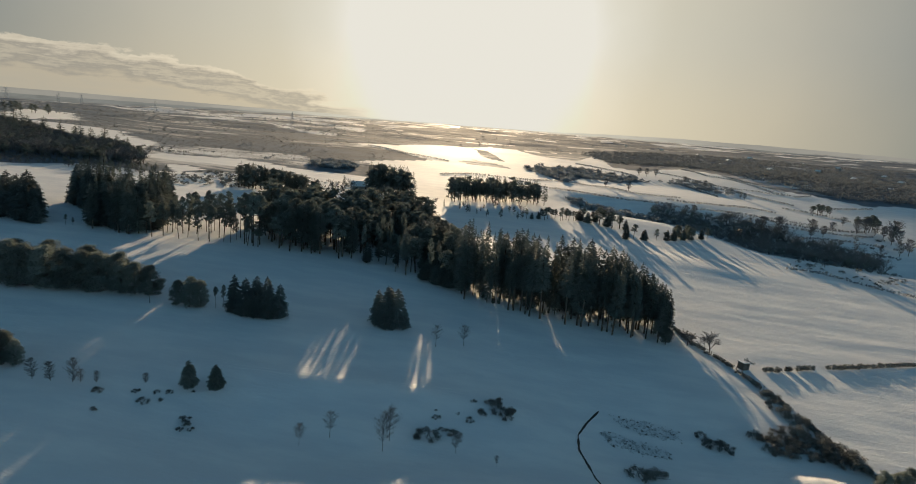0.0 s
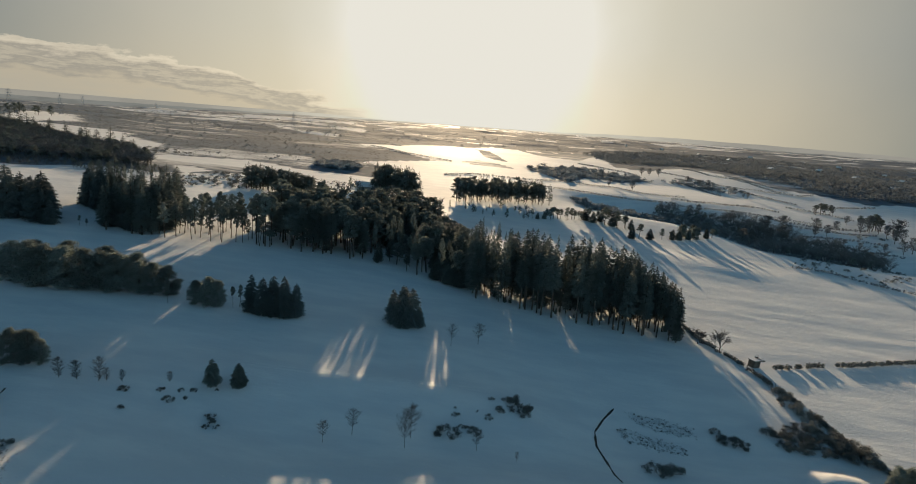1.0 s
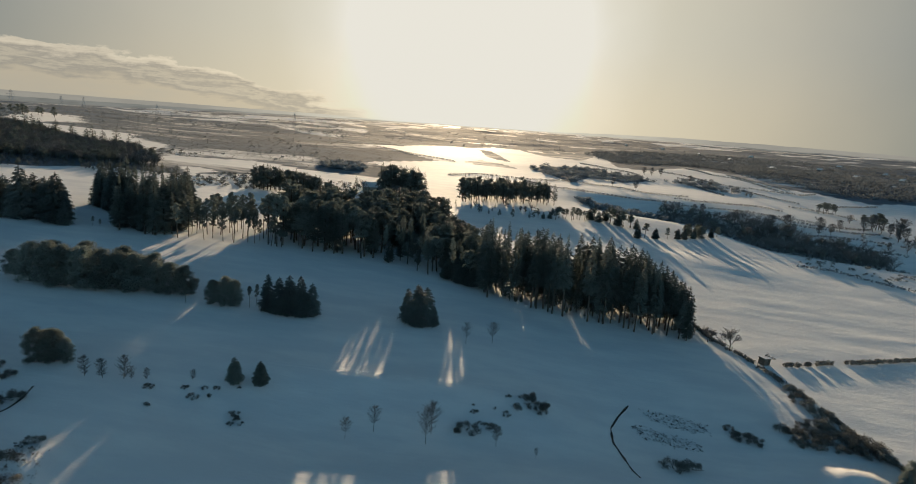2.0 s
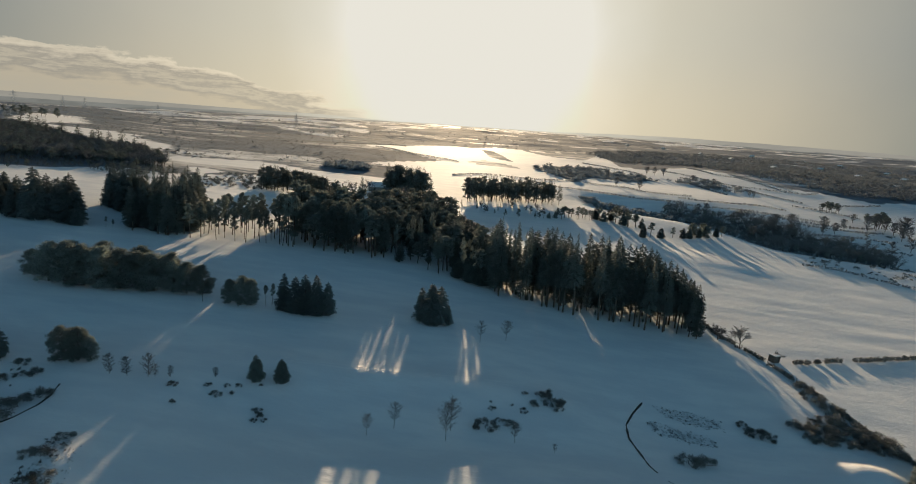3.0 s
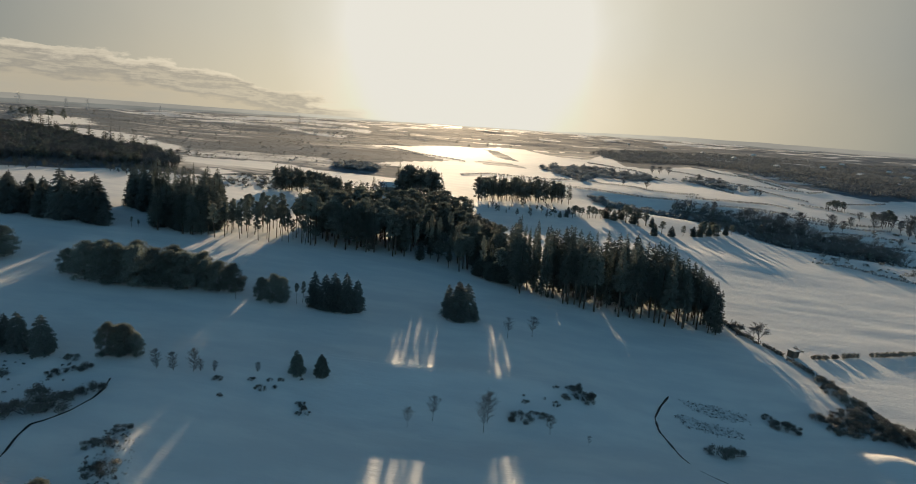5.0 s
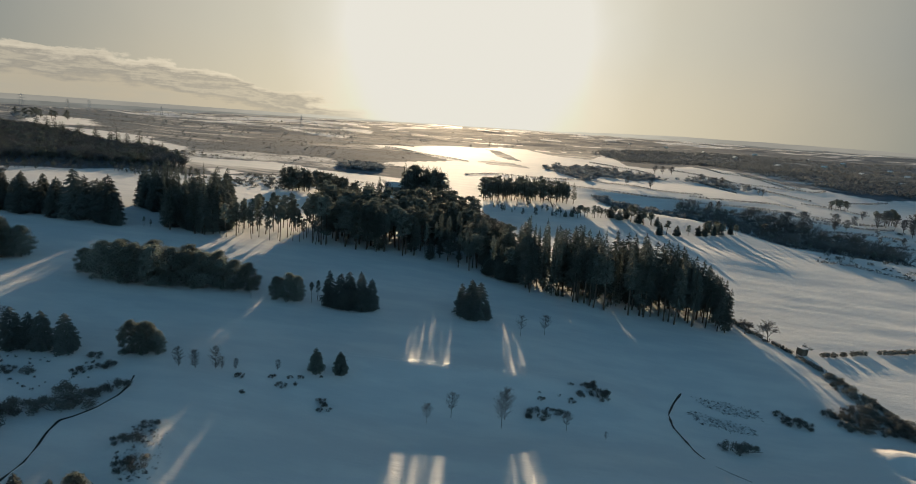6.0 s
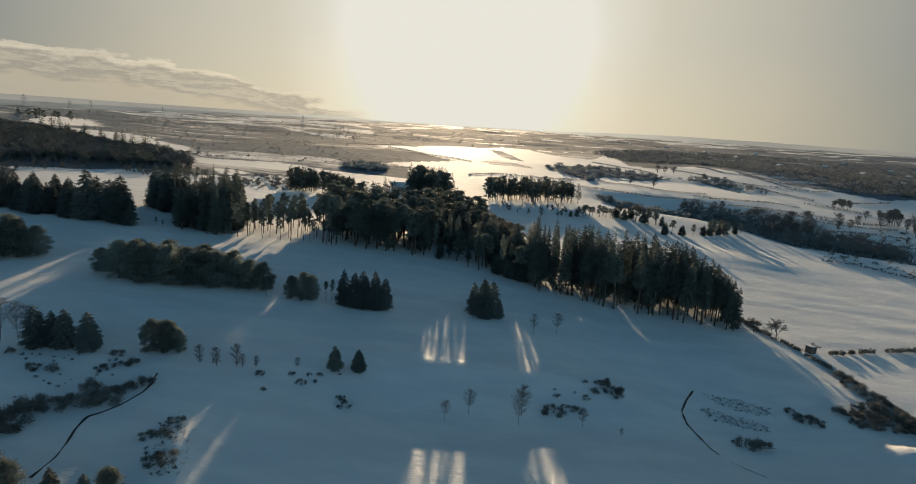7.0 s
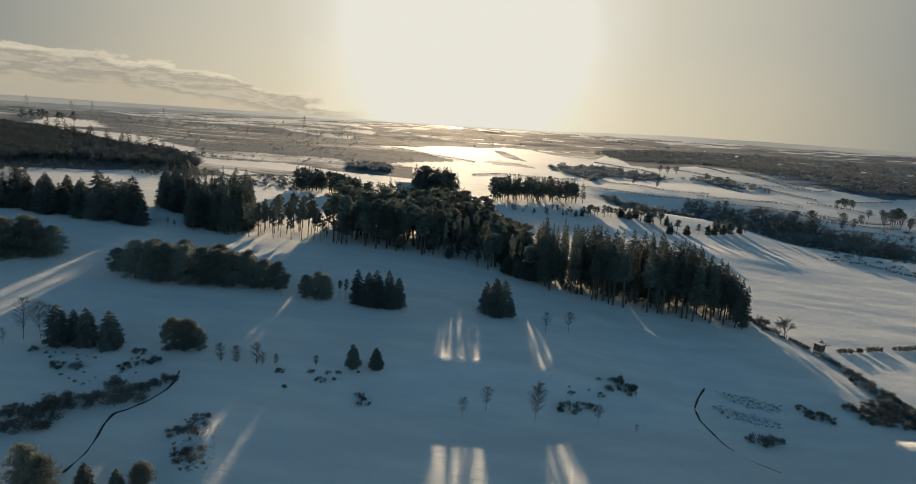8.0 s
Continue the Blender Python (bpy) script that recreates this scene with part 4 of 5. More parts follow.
for x, y, h in ((-88.9, 79, 2.6), (-89.7, 76, 2.8), (-89.1, 72.7, 2.6), (-88.3, 81, 2), (-85, 81.8, 2.2), (-82.5, 82.4, 2.4), (-83.3, 87.2, 2.2), (-80.1, 84.9, 2.5), (-79.7, 86, 2.2),
                (-78.2, 89, 1.3), (-76.5, 90.8, 1.8), (-97, 92.5, 1.3), (-93.2, 92.2, 1.3), (-85.8, 94.9, 1.1), (-83.6, 96.9, 1.1), (-81.9, 97.8, 1.4), (-68.2, 75.8, 1.1),
                (-66.1, 80.5, 1.2), (-65.4, 74.4, 1.4), (-64.1, 69.5, 1.4), (-62.5, 70.7, 1.4), (-93.4, 75.1, 1.4), (-94.3, 77.6, 1), (-91.1, 71.3, 1.8), (-104, 97.5, 1.1), (-86.7, 101, 1.2)):
    gorse.plant(RNG, x, y, h * 1.08, "dark gorse bush beside a small stream", "stream gorse", wide=1.12)
BANK = [(63.5, 123.5), (66, 119.5), (69, 117), (76, 117.5), (84, 116), (84.5, 123), (81, 127), (77, 130), (73, 129)]
for x, y in scatter(RNG, BANK, 2.6):
    gorse.plant(RNG, x, y, RNG.uniform(1.2, 2.2) + max(0.0, x - 74) * 0.08, "dark gorse in a thick bank by the fence", "fence gorse", wide=1.15)
for x, y, h in ((78.4, 151.3, 1.6), (78.9, 146.4, 2.6), (77.8, 140.7, 2.6), (78.4, 137.5, 3), (79.8, 134.5, 2.8), (81.2, 133.1, 2.5), (76.5, 159, 1.2), (72.5, 170.5, 1), (70.5, 176, 1), (69.3, 181, 1.1)):
    gorse.plant(RNG, x, y, h * 0.92, "dark gorse bush against the field fence", "fence gorse")

# ---- hedges, woods and heather of the distance ----


def hedge_mesh(rng, line, height, width, step, sprays, spray):
    """Clipped or straggling hedge along a line on the ground."""
    verts, faces = [], []
    for (ax, ay), (bx, by) in zip(line, line[1:]):
        length = math.hypot(bx - ax, by - ay)
        for i in range(max(1, round(length / step))):
            k = (i + rng.uniform(0.2, 0.8)) * step / length
            x, y = ax + (bx - ax) * k + rng.uniform(-0.3, 0.3) * width, ay + (by - ay) * k + rng.uniform(-0.3, 0.3) * width
            z, h = ground_z(x, y), height * rng.uniform(0.75, 1.1)
            for up in (0.3, 0.7):
                tuft(rng, verts, faces, (x, y, z + h * up), width * 0.6, sprays, spray, 0.8)
    return verts, faces


HEDGES = [
    ("clipped dark field hedge on snow", 1.3, 1.1, 0.55, 16, 0.6, [[(85.4, 163), (91.5, 166)], [(93.2, 166.6), (95.7, 167.9)], [(97.2, 168.4), (103.9, 171.6)], [(108.5, 172.8), (131, 181.9), (170, 197)]]),
    ("straggling hedge between snowy fields", 1.4, 1.2, 1.5, 8, 0.9, [
        [(-19, 505), (5, 529), (30, 525), (59, 523), (83, 535), (101, 514), (119, 508), (131, 483), (151, 475), (166, 478)], [(41, 512), (62, 479), (83, 469), (99, 460), (118, 450), (149, 443)],
        [(150, 462), (162, 456), (190, 461), (218, 473), (232, 465)], [(143, 440), (163, 434), (187, 434), (207, 432), (227, 431), (243, 430)], [(258, 507), (275, 504), (288, 493), (299, 480)],
        [(212, 388), (233, 391), (253, 394), (266, 390)], [(215, 408), (232, 409), (252, 411), (280, 423)], [(205, 382), (222, 380), (245, 375), (264, 372)], [(163, 307), (180, 305), (190, 294), (201, 284), (215, 275)]]),
    ("thin far hedge along a field boundary", 1.5, 1.2, 2.0, 7, 1.1, [
        [(135, 775), (151, 721), (169, 684), (176, 651)], [(272, 799), (274, 718), (289, 696), (293, 650), (298, 609), (310, 588), (332, 604)], [(295, 727), (301, 666), (313, 615)], [(215, 654), (227, 633), (243, 600), (259, 573), (281, 532)],
        [(210, 601), (212, 563), (216, 534)], [(270, 610), (292, 596), (302, 594)], [(315, 539), (340, 548), (363, 559)], [(207, 432), (208, 421), (229, 419), (247, 422), (280, 436)], [(-112, 733), (-89, 709), (-66, 667), (-46, 650), (-15, 622)],
        [(-141, 763), (-101, 821), (-84, 806)], [(217, 727), (233, 685), (242, 627), (268, 605)]]),
]
for label, height, width, step, sprays, spray, lines in HEDGES:
    for line in lines:
        tagged(part("hedge", hedge_mesh(RNG, line, height, width, step, sprays, spray), GORSE if step < 1 else FARWOOD), label, "hedge", "field hedges")


def sector(rng, ring, count):
    """Places in a ring given as bearing in degrees and distance, spread evenly as the eye sees them."""
    flat = [(a, math.log(r)) for a, r in ring]
    lo_a, hi_a = min(p[0] for p in flat), max(p[0] for p in flat)
    lo_r, hi_r = min(p[1] for p in flat), max(p[1] for p in flat)
    out = []
    while len(out) < count:
        a, r = rng.uniform(lo_a, hi_a), rng.uniform(lo_r, hi_r)
        if inside(a, r, flat):
            out.append((math.sin(radians(a)) * math.exp(r), math.cos(radians(a)) * math.exp(r)))
    return out


def clumps(rng, places, lo, hi, sprays, broad=1.6):
    """Rounded clumps of far trees or scrub."""
    verts, faces = [], []
    for x, y in places:
        h, z = rng.uniform(lo, hi), ground_z(x, y)
        tuft(rng, verts, faces, (x, y, z + h * 0.45), h * 0.55 * broad * rng.uniform(0.7, 1.3), sprays, h * 0.5, 0.6)
    return verts, faces


def along_line(centre, turn, length, step):
    """Points along a straight line about a centre."""
    n = max(2, round(length / step))
    return [(centre[0] + math.cos(turn) * length * (i / (n - 1) - 0.5), centre[1] + math.sin(turn) * length * (i / (n - 1) - 0.5)) for i in range(n)]


VALLEY_WOOD = sector(RNG, [(10.2, 1100), (16, 1500), (24.5, 1800), (36, 2200), (36, 745), (30.7, 700), (24.3, 775), (19.3, 930), (13, 840)], 4600)
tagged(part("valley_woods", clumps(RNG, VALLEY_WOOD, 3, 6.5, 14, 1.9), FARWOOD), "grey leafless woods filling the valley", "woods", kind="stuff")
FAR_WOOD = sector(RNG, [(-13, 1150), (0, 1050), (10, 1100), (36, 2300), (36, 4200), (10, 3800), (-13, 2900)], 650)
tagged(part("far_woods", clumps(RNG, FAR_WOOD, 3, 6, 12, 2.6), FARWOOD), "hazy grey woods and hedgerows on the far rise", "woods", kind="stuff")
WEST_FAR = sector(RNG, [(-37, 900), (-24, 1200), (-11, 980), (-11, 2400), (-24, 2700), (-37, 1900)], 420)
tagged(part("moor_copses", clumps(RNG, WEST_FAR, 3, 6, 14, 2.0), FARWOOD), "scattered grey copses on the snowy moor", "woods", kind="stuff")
SCRUB = sector(RNG, [(-13.6, 497), (-12.9, 480), (-11.4, 474), (-10, 482), (-9.4, 500), (-10.1, 518), (-11.5, 526), (-13, 518)], 80)
SCRUB += sector(RNG, [(5.3, 636), (7.2, 682), (9.3, 695), (14.8, 657), (16.3, 628), (13.8, 582), (10.7, 586), (9.1, 532), (6.5, 599)], 190)
SCRUB += sector(RNG, [(9.4, 432), (17.6, 418), (21.9, 427), (21.9, 447), (17.1, 435), (9.5, 450)], 110)
SCRUB += sector(RNG, [(-36.8, 760), (-35.7, 890), (-34.4, 1060), (-36.5, 1090)], 60)
SCRUB += sector(RNG, [(17, 640), (19, 700), (24, 640), (22, 590)], 60)
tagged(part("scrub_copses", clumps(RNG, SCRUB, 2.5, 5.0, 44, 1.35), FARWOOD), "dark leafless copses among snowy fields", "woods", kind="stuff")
NEAR_SCRUB = sector(RNG, [(-21.2, 385), (-19.4, 390), (-14.3, 352), (-7.9, 360), (-7.3, 400), (-14.1, 408)], 150)
NEAR_SCRUB += sector(RNG, [(-26, 372), (-20, 405), (-13.5, 402), (-13.5, 385), (-19.5, 340), (-25, 335)], 260)
NEAR_SCRUB += sector(RNG, [(27.9, 358), (35.5, 351), (36.2, 400), (35.4, 434), (30.4, 408)], 60)
NEAR_SCRUB += sector(RNG, [(28.7, 419), (35.4, 434), (36, 557), (32.7, 494)], 40)
NEAR_SCRUB += sector(RNG, [(-29, 470), (-23.5, 480), (-23.5, 520), (-29, 530)], 60)
tagged(part("scrub", clumps(RNG, NEAR_SCRUB, 0.7, 2.0, 34, 1.6), GORSE), "brown scrub and thorn standing through snow", "scrub", kind="stuff")
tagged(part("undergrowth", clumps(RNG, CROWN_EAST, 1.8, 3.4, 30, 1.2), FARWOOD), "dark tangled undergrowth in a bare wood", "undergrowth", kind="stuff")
HEATH = sector(RNG, [(-36, 500), (-14, 470), (-6.5, 520), (-6.5, 900), (-9, 1300), (-25, 1700), (-36, 1500)], 15000) + sector(RNG, [(-9, 900), (12, 1120), (12, 2200), (-9, 1900)], 3500)
THICK = moor_cover(np.array([p[0] for p in HEATH]), np.array([p[1] for p in HEATH]))
HEATH = [p for p, c in zip(HEATH, THICK) if c > RNG.uniform(0.2, 0.9)]
tagged(part("heather", clumps(RNG, HEATH, 0.4, 1.15, 7, 2.0), HEATHER), "brown heather tufts across the snowy moor", "heather", kind="stuff")
MOOR_BUSHES = sector(RNG, [(-26, 520), (-14, 480), (-10, 700), (-12, 1100), (-30, 1150), (-33, 760)], 130)
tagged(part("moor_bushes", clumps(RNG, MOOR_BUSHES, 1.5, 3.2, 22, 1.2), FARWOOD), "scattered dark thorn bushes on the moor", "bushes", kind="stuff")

# hedgerows that divide the far fields
ROWS_FAR = []
for _ in range(60):
    a, r = RNG.uniform(-36, 36), math.exp(RNG.uniform(math.log(1150), math.log(2900)))
    x, y = math.sin(radians(a)) * r, math.cos(radians(a)) * r
    turn, length = radians(RNG.gauss(0, 22) + (90 if RNG.random() < 0.18 else 0)), RNG.uniform(60, 240) * (r / 1100) ** 0.5
    for p in along_line((x, y), turn, length, 3.2 * (r / 800) ** 0.6):
        if RNG.random() < 0.85:
            ROWS_FAR.append(p)
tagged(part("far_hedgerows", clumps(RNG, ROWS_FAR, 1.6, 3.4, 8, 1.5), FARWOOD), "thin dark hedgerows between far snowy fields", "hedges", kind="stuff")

# ---- hazy hills that close the view ----


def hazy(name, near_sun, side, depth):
    """Far hills with bright winter haze painted into their glow: paler towards the sun's bearing."""
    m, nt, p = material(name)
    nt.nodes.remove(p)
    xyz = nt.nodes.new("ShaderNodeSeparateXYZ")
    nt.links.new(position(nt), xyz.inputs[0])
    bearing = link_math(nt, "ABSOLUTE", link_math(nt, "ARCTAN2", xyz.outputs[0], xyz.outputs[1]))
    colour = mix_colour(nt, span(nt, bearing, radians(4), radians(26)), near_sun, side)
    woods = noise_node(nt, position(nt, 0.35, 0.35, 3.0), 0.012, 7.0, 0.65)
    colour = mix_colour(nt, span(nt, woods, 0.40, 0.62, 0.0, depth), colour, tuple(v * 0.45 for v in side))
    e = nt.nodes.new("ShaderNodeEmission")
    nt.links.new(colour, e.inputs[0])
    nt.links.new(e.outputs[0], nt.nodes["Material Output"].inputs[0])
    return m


def ridge(radius, tops, low, mat, seed):
    """A range of hills round the view, with its own skyline."""
    verts, faces = [], []
    for i in range(241):
        a = -60 + i * 0.5
        base = float(np.interp(a, [p[0] for p in tops], [p[1] for p in tops]))
        el = base + 0.07 * noise.noise(Vector((a / 5, seed, 0))) + 0.025 * noise.noise(Vector((a / 0.9, seed, 3)))
        for k, e in ((0, low), (1, (low + el) / 2), (2, el)):
            r = radius + 90 * k
            verts.append((math.sin(radians(a)) * r, math.cos(radians(a)) * r, 50 + math.tan(radians(e)) * r))
    faces = [(i * 3 + k, i * 3 + 3 + k, i * 3 + 4 + k, i * 3 + 1 + k) for i in range(240) for k in (0, 1)]
    return tagged(part("backdrop", (verts, faces), mat), "distant hills pale in winter haze", "hills", kind="structure")


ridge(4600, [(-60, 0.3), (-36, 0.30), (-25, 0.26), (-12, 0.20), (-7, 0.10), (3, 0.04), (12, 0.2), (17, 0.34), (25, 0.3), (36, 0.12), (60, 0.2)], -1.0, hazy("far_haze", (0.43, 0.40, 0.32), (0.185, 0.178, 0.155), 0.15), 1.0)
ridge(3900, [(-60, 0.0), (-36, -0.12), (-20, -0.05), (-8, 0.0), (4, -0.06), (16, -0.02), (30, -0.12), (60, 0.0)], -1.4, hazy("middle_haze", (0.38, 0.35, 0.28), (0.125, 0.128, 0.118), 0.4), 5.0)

# ---- buildings, pylons ----


def box(bm, lo, hi):
    vs = [bm.verts.new((x, y, z)) for x in (lo[0], hi[0]) for y in (lo[1], hi[1]) for z in (lo[2], hi[2])]
    for f in ((0, 1, 3, 2), (4, 6, 7, 5), (0, 4, 5, 1), (2, 3, 7, 6), (0, 2, 6, 4), (1, 5, 7, 3)):
        bm.faces.new([vs[i] for i in f])


def boxes(*pairs):
    bm = bmesh.new()
    for lo, hi in pairs:
        box(bm, lo, hi)
    return bm


def gable(length, width, eaves, ridge, over, thick):
    """A pitched roof of two slopes with thickness."""
    l, w = length / 2 + over, width / 2 + over
    verts, faces = [], []
    for x in (-l, l):
        verts += [(x, -w, eaves), (x, 0, ridge), (x, w, eaves), (x, w, eaves + thick), (x, 0, ridge + thick * 1.2), (x, -w, eaves + thick)]
    faces = [(0, 1, 4, 5), (1, 2, 3, 4), (6, 11, 10, 7), (7, 10, 9, 8)] + [(i, i + 6, (i + 1) % 6 + 6, (i + 1) % 6) for i in range(6)]
    return verts, faces


def house(x, y, turn, length, width, eaves, ridge, label):
    ob = new("house")
    part("wall", boxes(((-length / 2, -width / 2, -1.5), (length / 2, width / 2, eaves))), RENDER_WALL, ob)
    tri = ([(s * length / 2, -width / 2, eaves) for s in (-1, 1)] + [(s * length / 2, width / 2, eaves) for s in (-1, 1)] + [(s * length / 2, 0, ridge) for s in (-1, 1)], [(0, 4, 2), (1, 3, 5)])
    part("gable_wall", tri, RENDER_WALL, ob)
    roof = part("roof", gable(length, width, eaves, ridge, 0.4, 0.25), SNOW, ob, "snow-covered pitched roof")
    part("chimney", boxes(((length * 0.3, -0.4, ridge - 0.6), (length * 0.3 + 0.8, 0.4, ridge + 1.0))), RENDER_WALL, roof)
    for side in (-1, 1):
        for k in (-0.3, 0.0, 0.3):
            cy = side * width / 2
            part("window", boxes(((k * length - 0.5, min(cy, cy + side * 0.04), eaves * 0.4), (k * length + 0.5, max(cy, cy + side * 0.04), eaves * 0.8))), DARK_GLASS, ob)
    ob.matrix_basis = pose(x, y, ground_z(x, y), 0, 0, turn)
    return tagged(ob, label, "house", "far houses")


house(-58, 380, 8, 18, 7, 2.8, 5.4, "low farmhouse with a snowy roof among trees")
for a, r, turn in ((25.6, 893, 10), (30.3, 1345, 60), (27.9, 1521, 20), (22.4, 1088, 0), (33.4, 1264, 30), (-16.5, 1900, 15), (29, 1100, 50), (24, 1400, 80), (31.5, 990, 15), (20, 1250, 10), (34.5, 1050, 25), (17, 1500, 55), (14, 1700, 15)):
    house(math.sin(radians(a)) * r * 1.3, math.cos(radians(a)) * r * 1.3, 90 + turn * 0.4, 11, 7, 3.6, 6.2, "far house with a snowy roof among woods")


def pylon(x, y, height, label):
    ob = new("pylon")
    verts, faces = [], []
    levels = 7
    spot = [(height * k / levels, 0.13 * height * (1 - k / levels) ** 1.3 + 0.5) for k in range(levels + 1)]
    for (z0, w0), (z1, w1) in zip(spot, spot[1:]):
        for sx, sy, tx, ty in ((-1, -1, 1, -1), (1, -1, 1, 1), (1, 1, -1, 1), (-1, 1, -1, -1)):
            tube(verts, faces, (sx * w0, sy * w0, z0), (sx * w1, sy * w1, z1), 0.18, 0.16, 4)
            tube(verts, faces, (sx * w0, sy * w0, z0), (tx * w1, ty * w1, z1), 0.10, 0.10, 3)
    part("tower", (verts, faces), STEEL, ob)
    for k, reach in ((0.62, 0.17), (0.76, 0.20), (0.90, 0.14)):
        verts, faces = [], []
        for s in (-1, 1):
            tube(verts, faces, (0, 0, height * k), (s * height * reach, 0, height * k), 0.25, 0.12, 4)
            tube(verts, faces, (0, 0, height * (k + 0.05)), (s * height * reach, 0, height * k), 0.15, 0.1, 3)
        part("crossarm", (verts, faces), STEEL, ob)
    ob.matrix_basis = pose(x, y, ground_z(x, y) - 0.5, 0, 0, 35)
    return tagged(ob, label, "pylon", "power line")


for a, r, h in ((-15.3, 1400, 34), (-35.8, 1250, 30), (-31.1, 2000, 30), (-32.6, 1750, 28), (-26, 2200, 30)):
    pylon(math.sin(radians(a)) * r, math.cos(radians(a)) * r, h, "grey steel lattice pylon on the far moor")

# ---- hut, fence, stream and ditch ----



def hut(x, y, turn):
    ob = new("hut")
    w, d, h = 1.2, 0.95, 1.85
    for i in range(8):
        for sy in (-1, 1):
            x0 = -w + i * 0.3
            part("board", boxes(((x0, sy * d - 0.03, -0.3), (x0 + 0.285, sy * d + 0.03, h - 0.05 * (i % 2)))), TIMBER, ob)
    for sx in (-1, 1):
        part("side_wall", boxes(((sx * w - 0.03, -d + 0.04, -0.3), (sx * w + 0.03, d - 0.04, h))), TIMBER, ob)
    part("door", boxes(((0.1, -d - 0.08, 0.0), (0.8, -d - 0.035, 1.7))), TIMBER, ob, "plank door")
    roof = part("roof", boxes(((-w - 0.2, -d - 0.2, h), (w + 0.2, d + 0.2, h + 0.1))), TIMBER, ob)
    part("snow_cover", boxes(((-w - 0.15, -d - 0.15, h + 0.104), (w + 0.15, d + 0.15, h + 0.2))), SNOW, roof, "thin settled snow")
    ob.matrix_basis = pose(x, y, ground_z(x, y), 2, 4, turn)
    return tagged(ob, "small dark timber hut with a snowy flat roof", "hut")


hut(79.6, 163.0, 28)

FENCE = [(66, 192), (68.5, 187.3), (70.3, 177), (74.9, 167.5), (77.1, 158.2), (80, 148.4), (81.5, 137.9), (82.8, 128.6), (84.4, 119.1), (86.5, 108), (88, 96)]


def along(line, step):
    """Points at even steps along a line."""
    out, rest = [], 0.0
    for (ax, ay), (bx, by) in zip(line, line[1:]):
        length = math.hypot(bx - ax, by - ay)
        d = rest
        while d < length:
            out.append((ax + (bx - ax) * d / length, ay + (by - ay) * d / length))
            d += step
        rest = d - length
    return out


def fence(line):
    ob = new("fence")
    posts = along(line, 2.6)
    tops = []
    for x, y in posts:
        verts, faces = [], []
        z = ground_z(x, y)
        tube(verts, faces, (x, y, z - 0.3), (x + RNG.uniform(-0.08, 0.08), y + RNG.uniform(-0.08, 0.08), z + 1.2), 0.075, 0.065, 6)
        faces.append(tuple(range(6, 12)))
        part("post", (verts, faces), TIMBER, ob)
        tops.append((x, y, z))
    for h in (0.35, 0.7, 1.05):
        verts, faces = [], []
        for (ax, ay, az), (bx, by, bz) in zip(tops, tops[1:]):
            tube(verts, faces, (ax, ay, az + h), (bx, by, bz + h), 0.02, 0.02, 3)
        part("wire", (verts, faces), STEEL, ob)
    return tagged(ob, "wooden post and wire fence along a snowy field", "fence")


fence(FENCE)
for line in ([(68.6, 188), (70.2, 178), (72.6, 172.5)], [(73.8, 169), (76.4, 161.5)], [(77.0, 158.5), (78.9, 151.5)], [(79.4, 149), (80.9, 141)], [(81.6, 136), (83.6, 122), (86, 110)]):
    tagged(part("hedge", hedge_mesh(RNG, line, 1.0, 1.0, 0.55, 16, 0.55), GORSE), "straggling dark hedge along a wire fence", "hedge", "fence hedges")


def channel(name, line, width, label):
    """A narrow cut in the snow: earth banks with dark water between them."""
    ob = new(name)
    pts = along(line, 0.8)
    rows = []
    for i, (x, y) in enumerate(pts):
        a, b = pts[max(0, i - 1)], pts[min(len(pts) - 1, i + 1)]
        d = Vector((b[0] - a[0], b[1] - a[1], 0)).normalized()
        rows.append((Vector((x, y, 0)), Vector((-d.y, d.x, 0)), width * (0.85 + 0.9 * noise.noise(Vector((x * 0.45, y * 0.45, 0.5))))))
    for s in (-1, 1):
        verts, faces = [], []
        for c, n, w in rows:
            for off, up in ((1.6, -0.06), (1.05, 0.07), (0.75, 0.09), (0.45, 0.03)):
                p = c + n * s * w * off
                verts.append((p.x, p.y, ground_z(p.x, p.y) + up + 0.05 * noise.noise(Vector((p.x * 2, p.y * 2, s)))))
        m = len(verts) // 4
        faces = [(i * 4 + k, i * 4 + k + 1, i * 4 + k + 5, i * 4 + k + 4) for i in range(m - 1) for k in range(3)]
        smooth(part("bank", (verts, faces), SNOW, ob))
    verts = [tuple(c + n * s * w * 0.55 + Vector((0, 0, ground_z(*(c + n * s * w * 0.55).xy) + 0.06))) for c, n, w in rows for s in (-1, 1)]
    part("water", (verts, [(i, i + 1, i + 3, i + 2) for i in range(0, len(verts) - 2, 2)]), WATER, ob)
    return tagged(ob, label, "stream")


channel("stream", [(-76.3, 95.5), (-75.4, 91.7), (-75.4, 88.6), (-76.6, 84.7), (-78.5, 81.1), (-79.7, 79.7), (-79.4, 76.4), (-78.5, 72.8), (-77.8, 69.1), (-78, 64)], 0.32, "narrow dark stream winding through snow")
channel("ditch", [(33, 127.4), (29.4, 121.8), (26.7, 116.5), (26, 111.1), (26.9, 106.4), (27.5, 102), (28.5, 99.4)], 0.42, "curved dark drainage ditch in the snow")
channel("ditch", [(29.5, 97.5), (31.8, 95.4), (34.5, 93.2)], 0.26, "short dark drainage ditch in the snow")


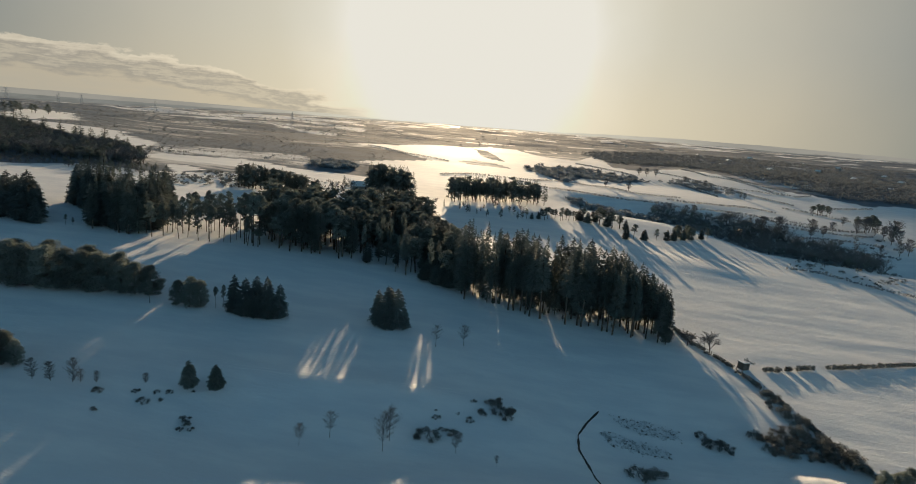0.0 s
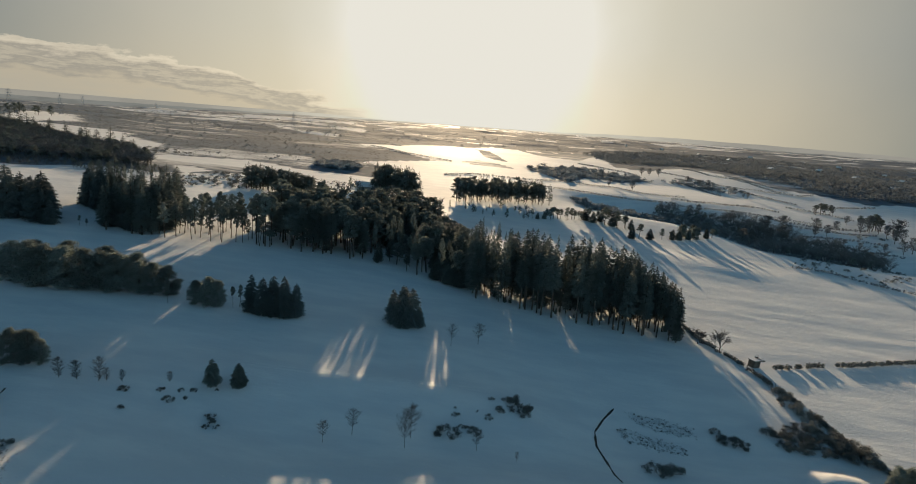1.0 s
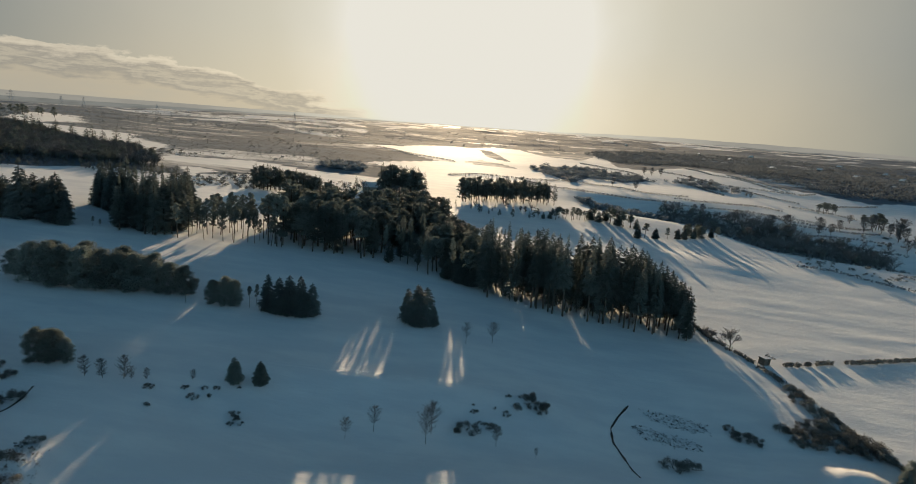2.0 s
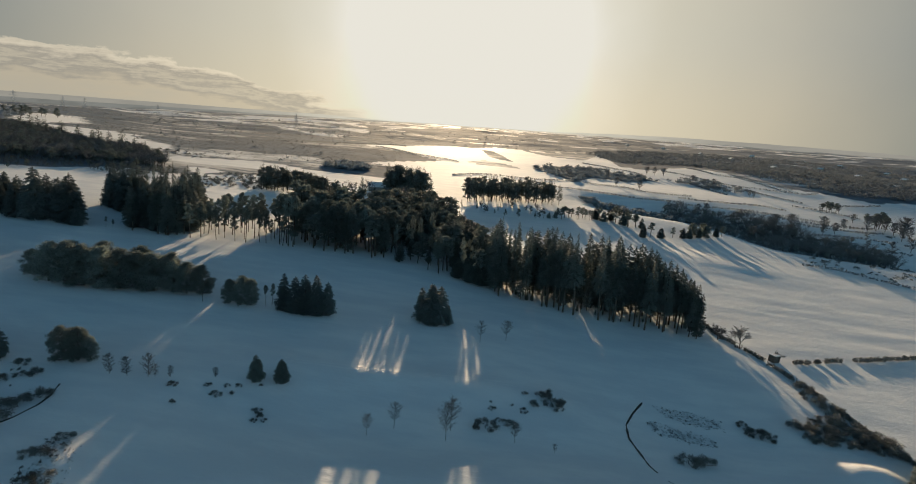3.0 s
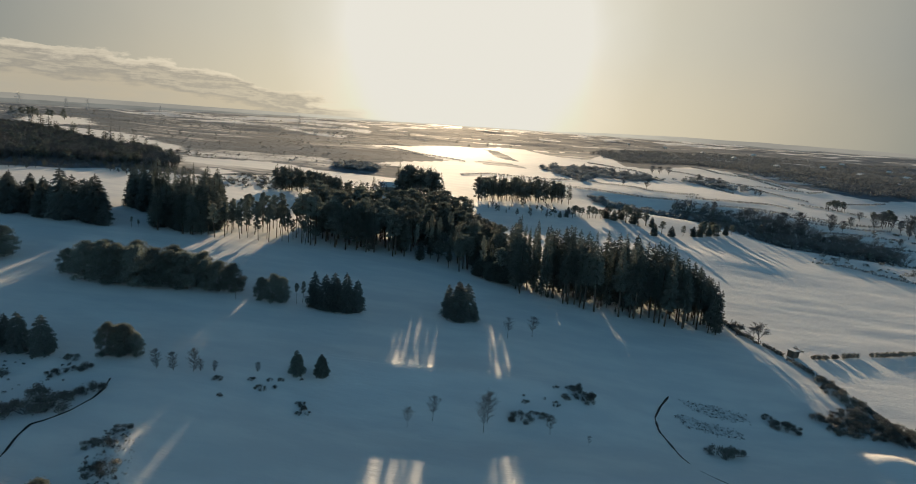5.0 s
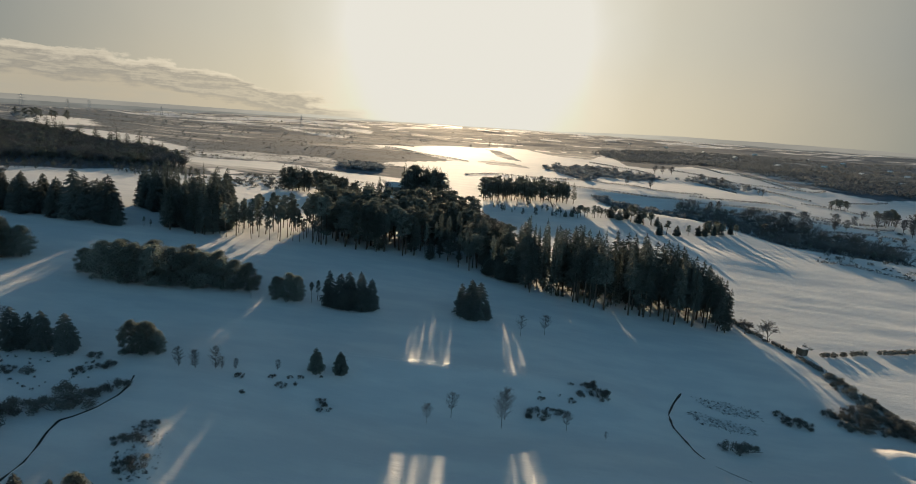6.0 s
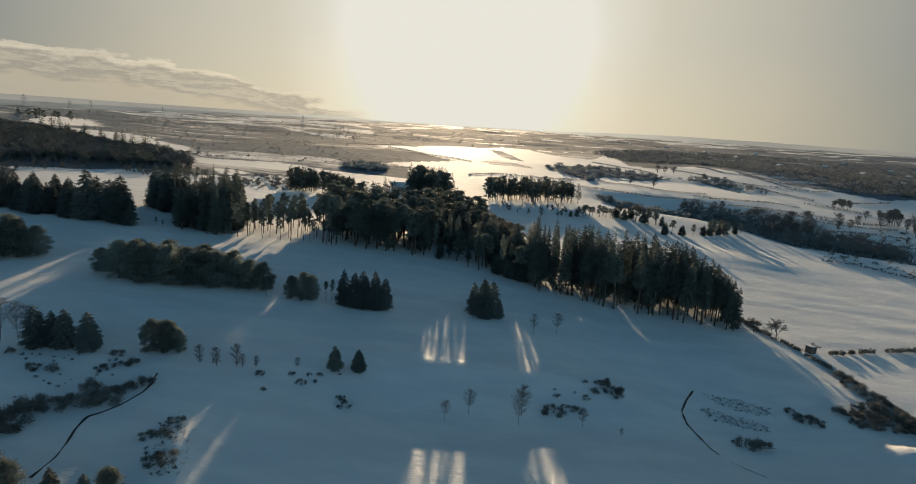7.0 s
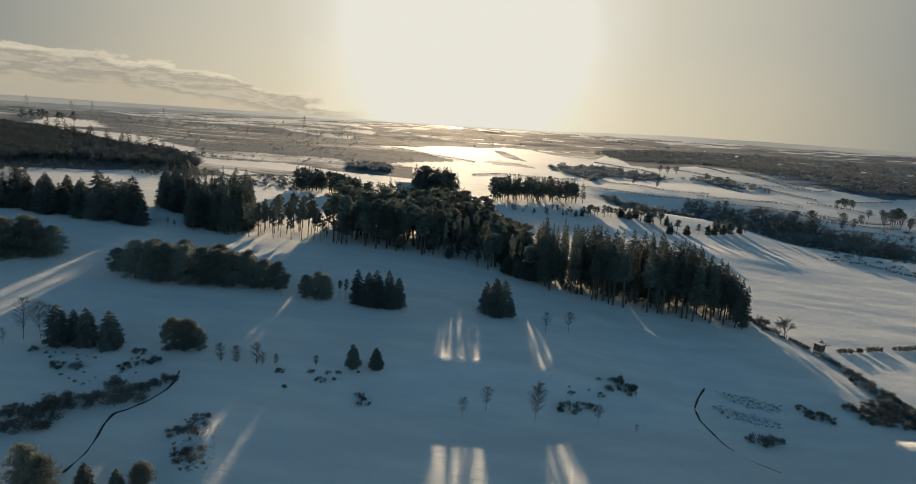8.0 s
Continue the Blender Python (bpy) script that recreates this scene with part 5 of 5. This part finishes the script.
def strewn(ring, count):
    """Places at random in a polygon, thinner towards its edge."""
    xs, ys = [p[0] for p in ring], [p[1] for p in ring]
    out = []
    while len(out) < count:
        x, y = RNG.uniform(min(xs), max(xs)), RNG.uniform(min(ys), max(ys))
        if inside(x + RNG.gauss(0, 0.5), y + RNG.gauss(0, 0.5), ring) and noise.noise(Vector((x * 0.9, y * 1.2, 31))) > -0.25:
            out.append((x, y))
    return out


def tufts(places, lo, hi, name, label, mat=HEATHER):
    verts, faces = [], []
    for x, y in places:
        h = RNG.uniform(lo, hi)
        tuft(RNG, verts, faces, (x, y, ground_z(x, y) + h * 0.35), h * 0.7, 12, h * 0.8, 0.7)
    return tagged(part(name, (verts, faces), mat), label, "grass", kind="stuff")


PATCH_FAR = [(35, 127), (42, 126.8), (49.5, 123.5), (48.5, 119.8), (41, 121), (36.5, 123.4)]
PATCH_NEAR = [(31.5, 120), (36, 119.4), (45, 117), (45.5, 113.6), (37, 114.6), (32, 116)]
tufts(strewn(PATCH_FAR, 360) + strewn(PATCH_NEAR, 360), 0.12, 0.3, "rough_grass", "frosted tufts standing through crusted snow", FROSTED)
tufts(strewn(PATCH_FAR, 26) + strewn(PATCH_NEAR, 26), 0.2, 0.42, "rough_grass", "rough brown tufts standing through snow")
MOUND_TOP = [(-68, 80), (-65, 81), (-61.5, 75), (-60.5, 69), (-63, 67), (-66.5, 73)]
tufts(strewn(MOUND_TOP, 260), 0.12, 0.32, "rough_grass", "frosted tufts on a rough snowy bank", FROSTED)
MOUND = scatter(RNG, [(-69, 82), (-65, 82), (-62, 74), (-61, 68), (-65, 67), (-67.5, 74)], 1.0) + scatter(RNG, [(-104, 98), (-84, 100), (-76, 92), (-82, 84), (-92, 86)], 1.9)
tufts([p for p in MOUND if RNG.random() < 0.45], 0.2, 0.6, "rough_grass", "brown tufts on a rough snowy bank")


def track(line, width, label):
    """A trodden or driven line in the snow, pressed a little and edged with crumbs."""
    pts = along(line, 0.7)
    verts, faces = [], []
    for i, (x, y) in enumerate(pts):
        a, b = pts[max(0, i - 1)], pts[min(len(pts) - 1, i + 1)]
        d = Vector((b[0] - a[0], b[1] - a[1], 0)).normalized()
        wob = 0.25 * noise.noise(Vector((x / 3, y / 3, 2.2)))
        for off, up in ((-0.9, -0.02), (-0.5, 0.02), (-0.3, 0.006), (0.3, 0.006), (0.5, 0.02), (0.9, -0.02)):
            px, py = x - d.y * (off * width + wob), y + d.x * (off * width + wob)
            verts.append((px, py, ground_z(px, py) + up + 0.025 * noise.noise(Vector((px * 3, py * 3, off)))))
    n = len(pts)
    faces = [(i * 6 + k, i * 6 + k + 1, i * 6 + k + 7, i * 6 + k + 6) for i in range(n - 1) for k in range(5)]
    return tagged(smooth(part("track", (verts, faces), SNOW)), label, "track", kind="structure")


track([(-44, 116.5), (-32, 117.6), (-20, 118.6), (-8, 120.2), (4, 121.8)], 0.35, "wheel track pressed into snow")
track([(-44, 115.3), (-32, 116.4), (-20, 117.4), (-8, 119), (4, 120.6)], 0.35, "wheel track pressed into snow")
track([(-36, 84), (-30, 82.5), (-27, 79), (-24, 75), (-20, 72)], 0.2, "trodden footpath in the snow")
track([(-5.5, 85), (-6.2, 81), (-7.5, 77), (-8.5, 72)], 0.2, "trodden footpath in the snow")
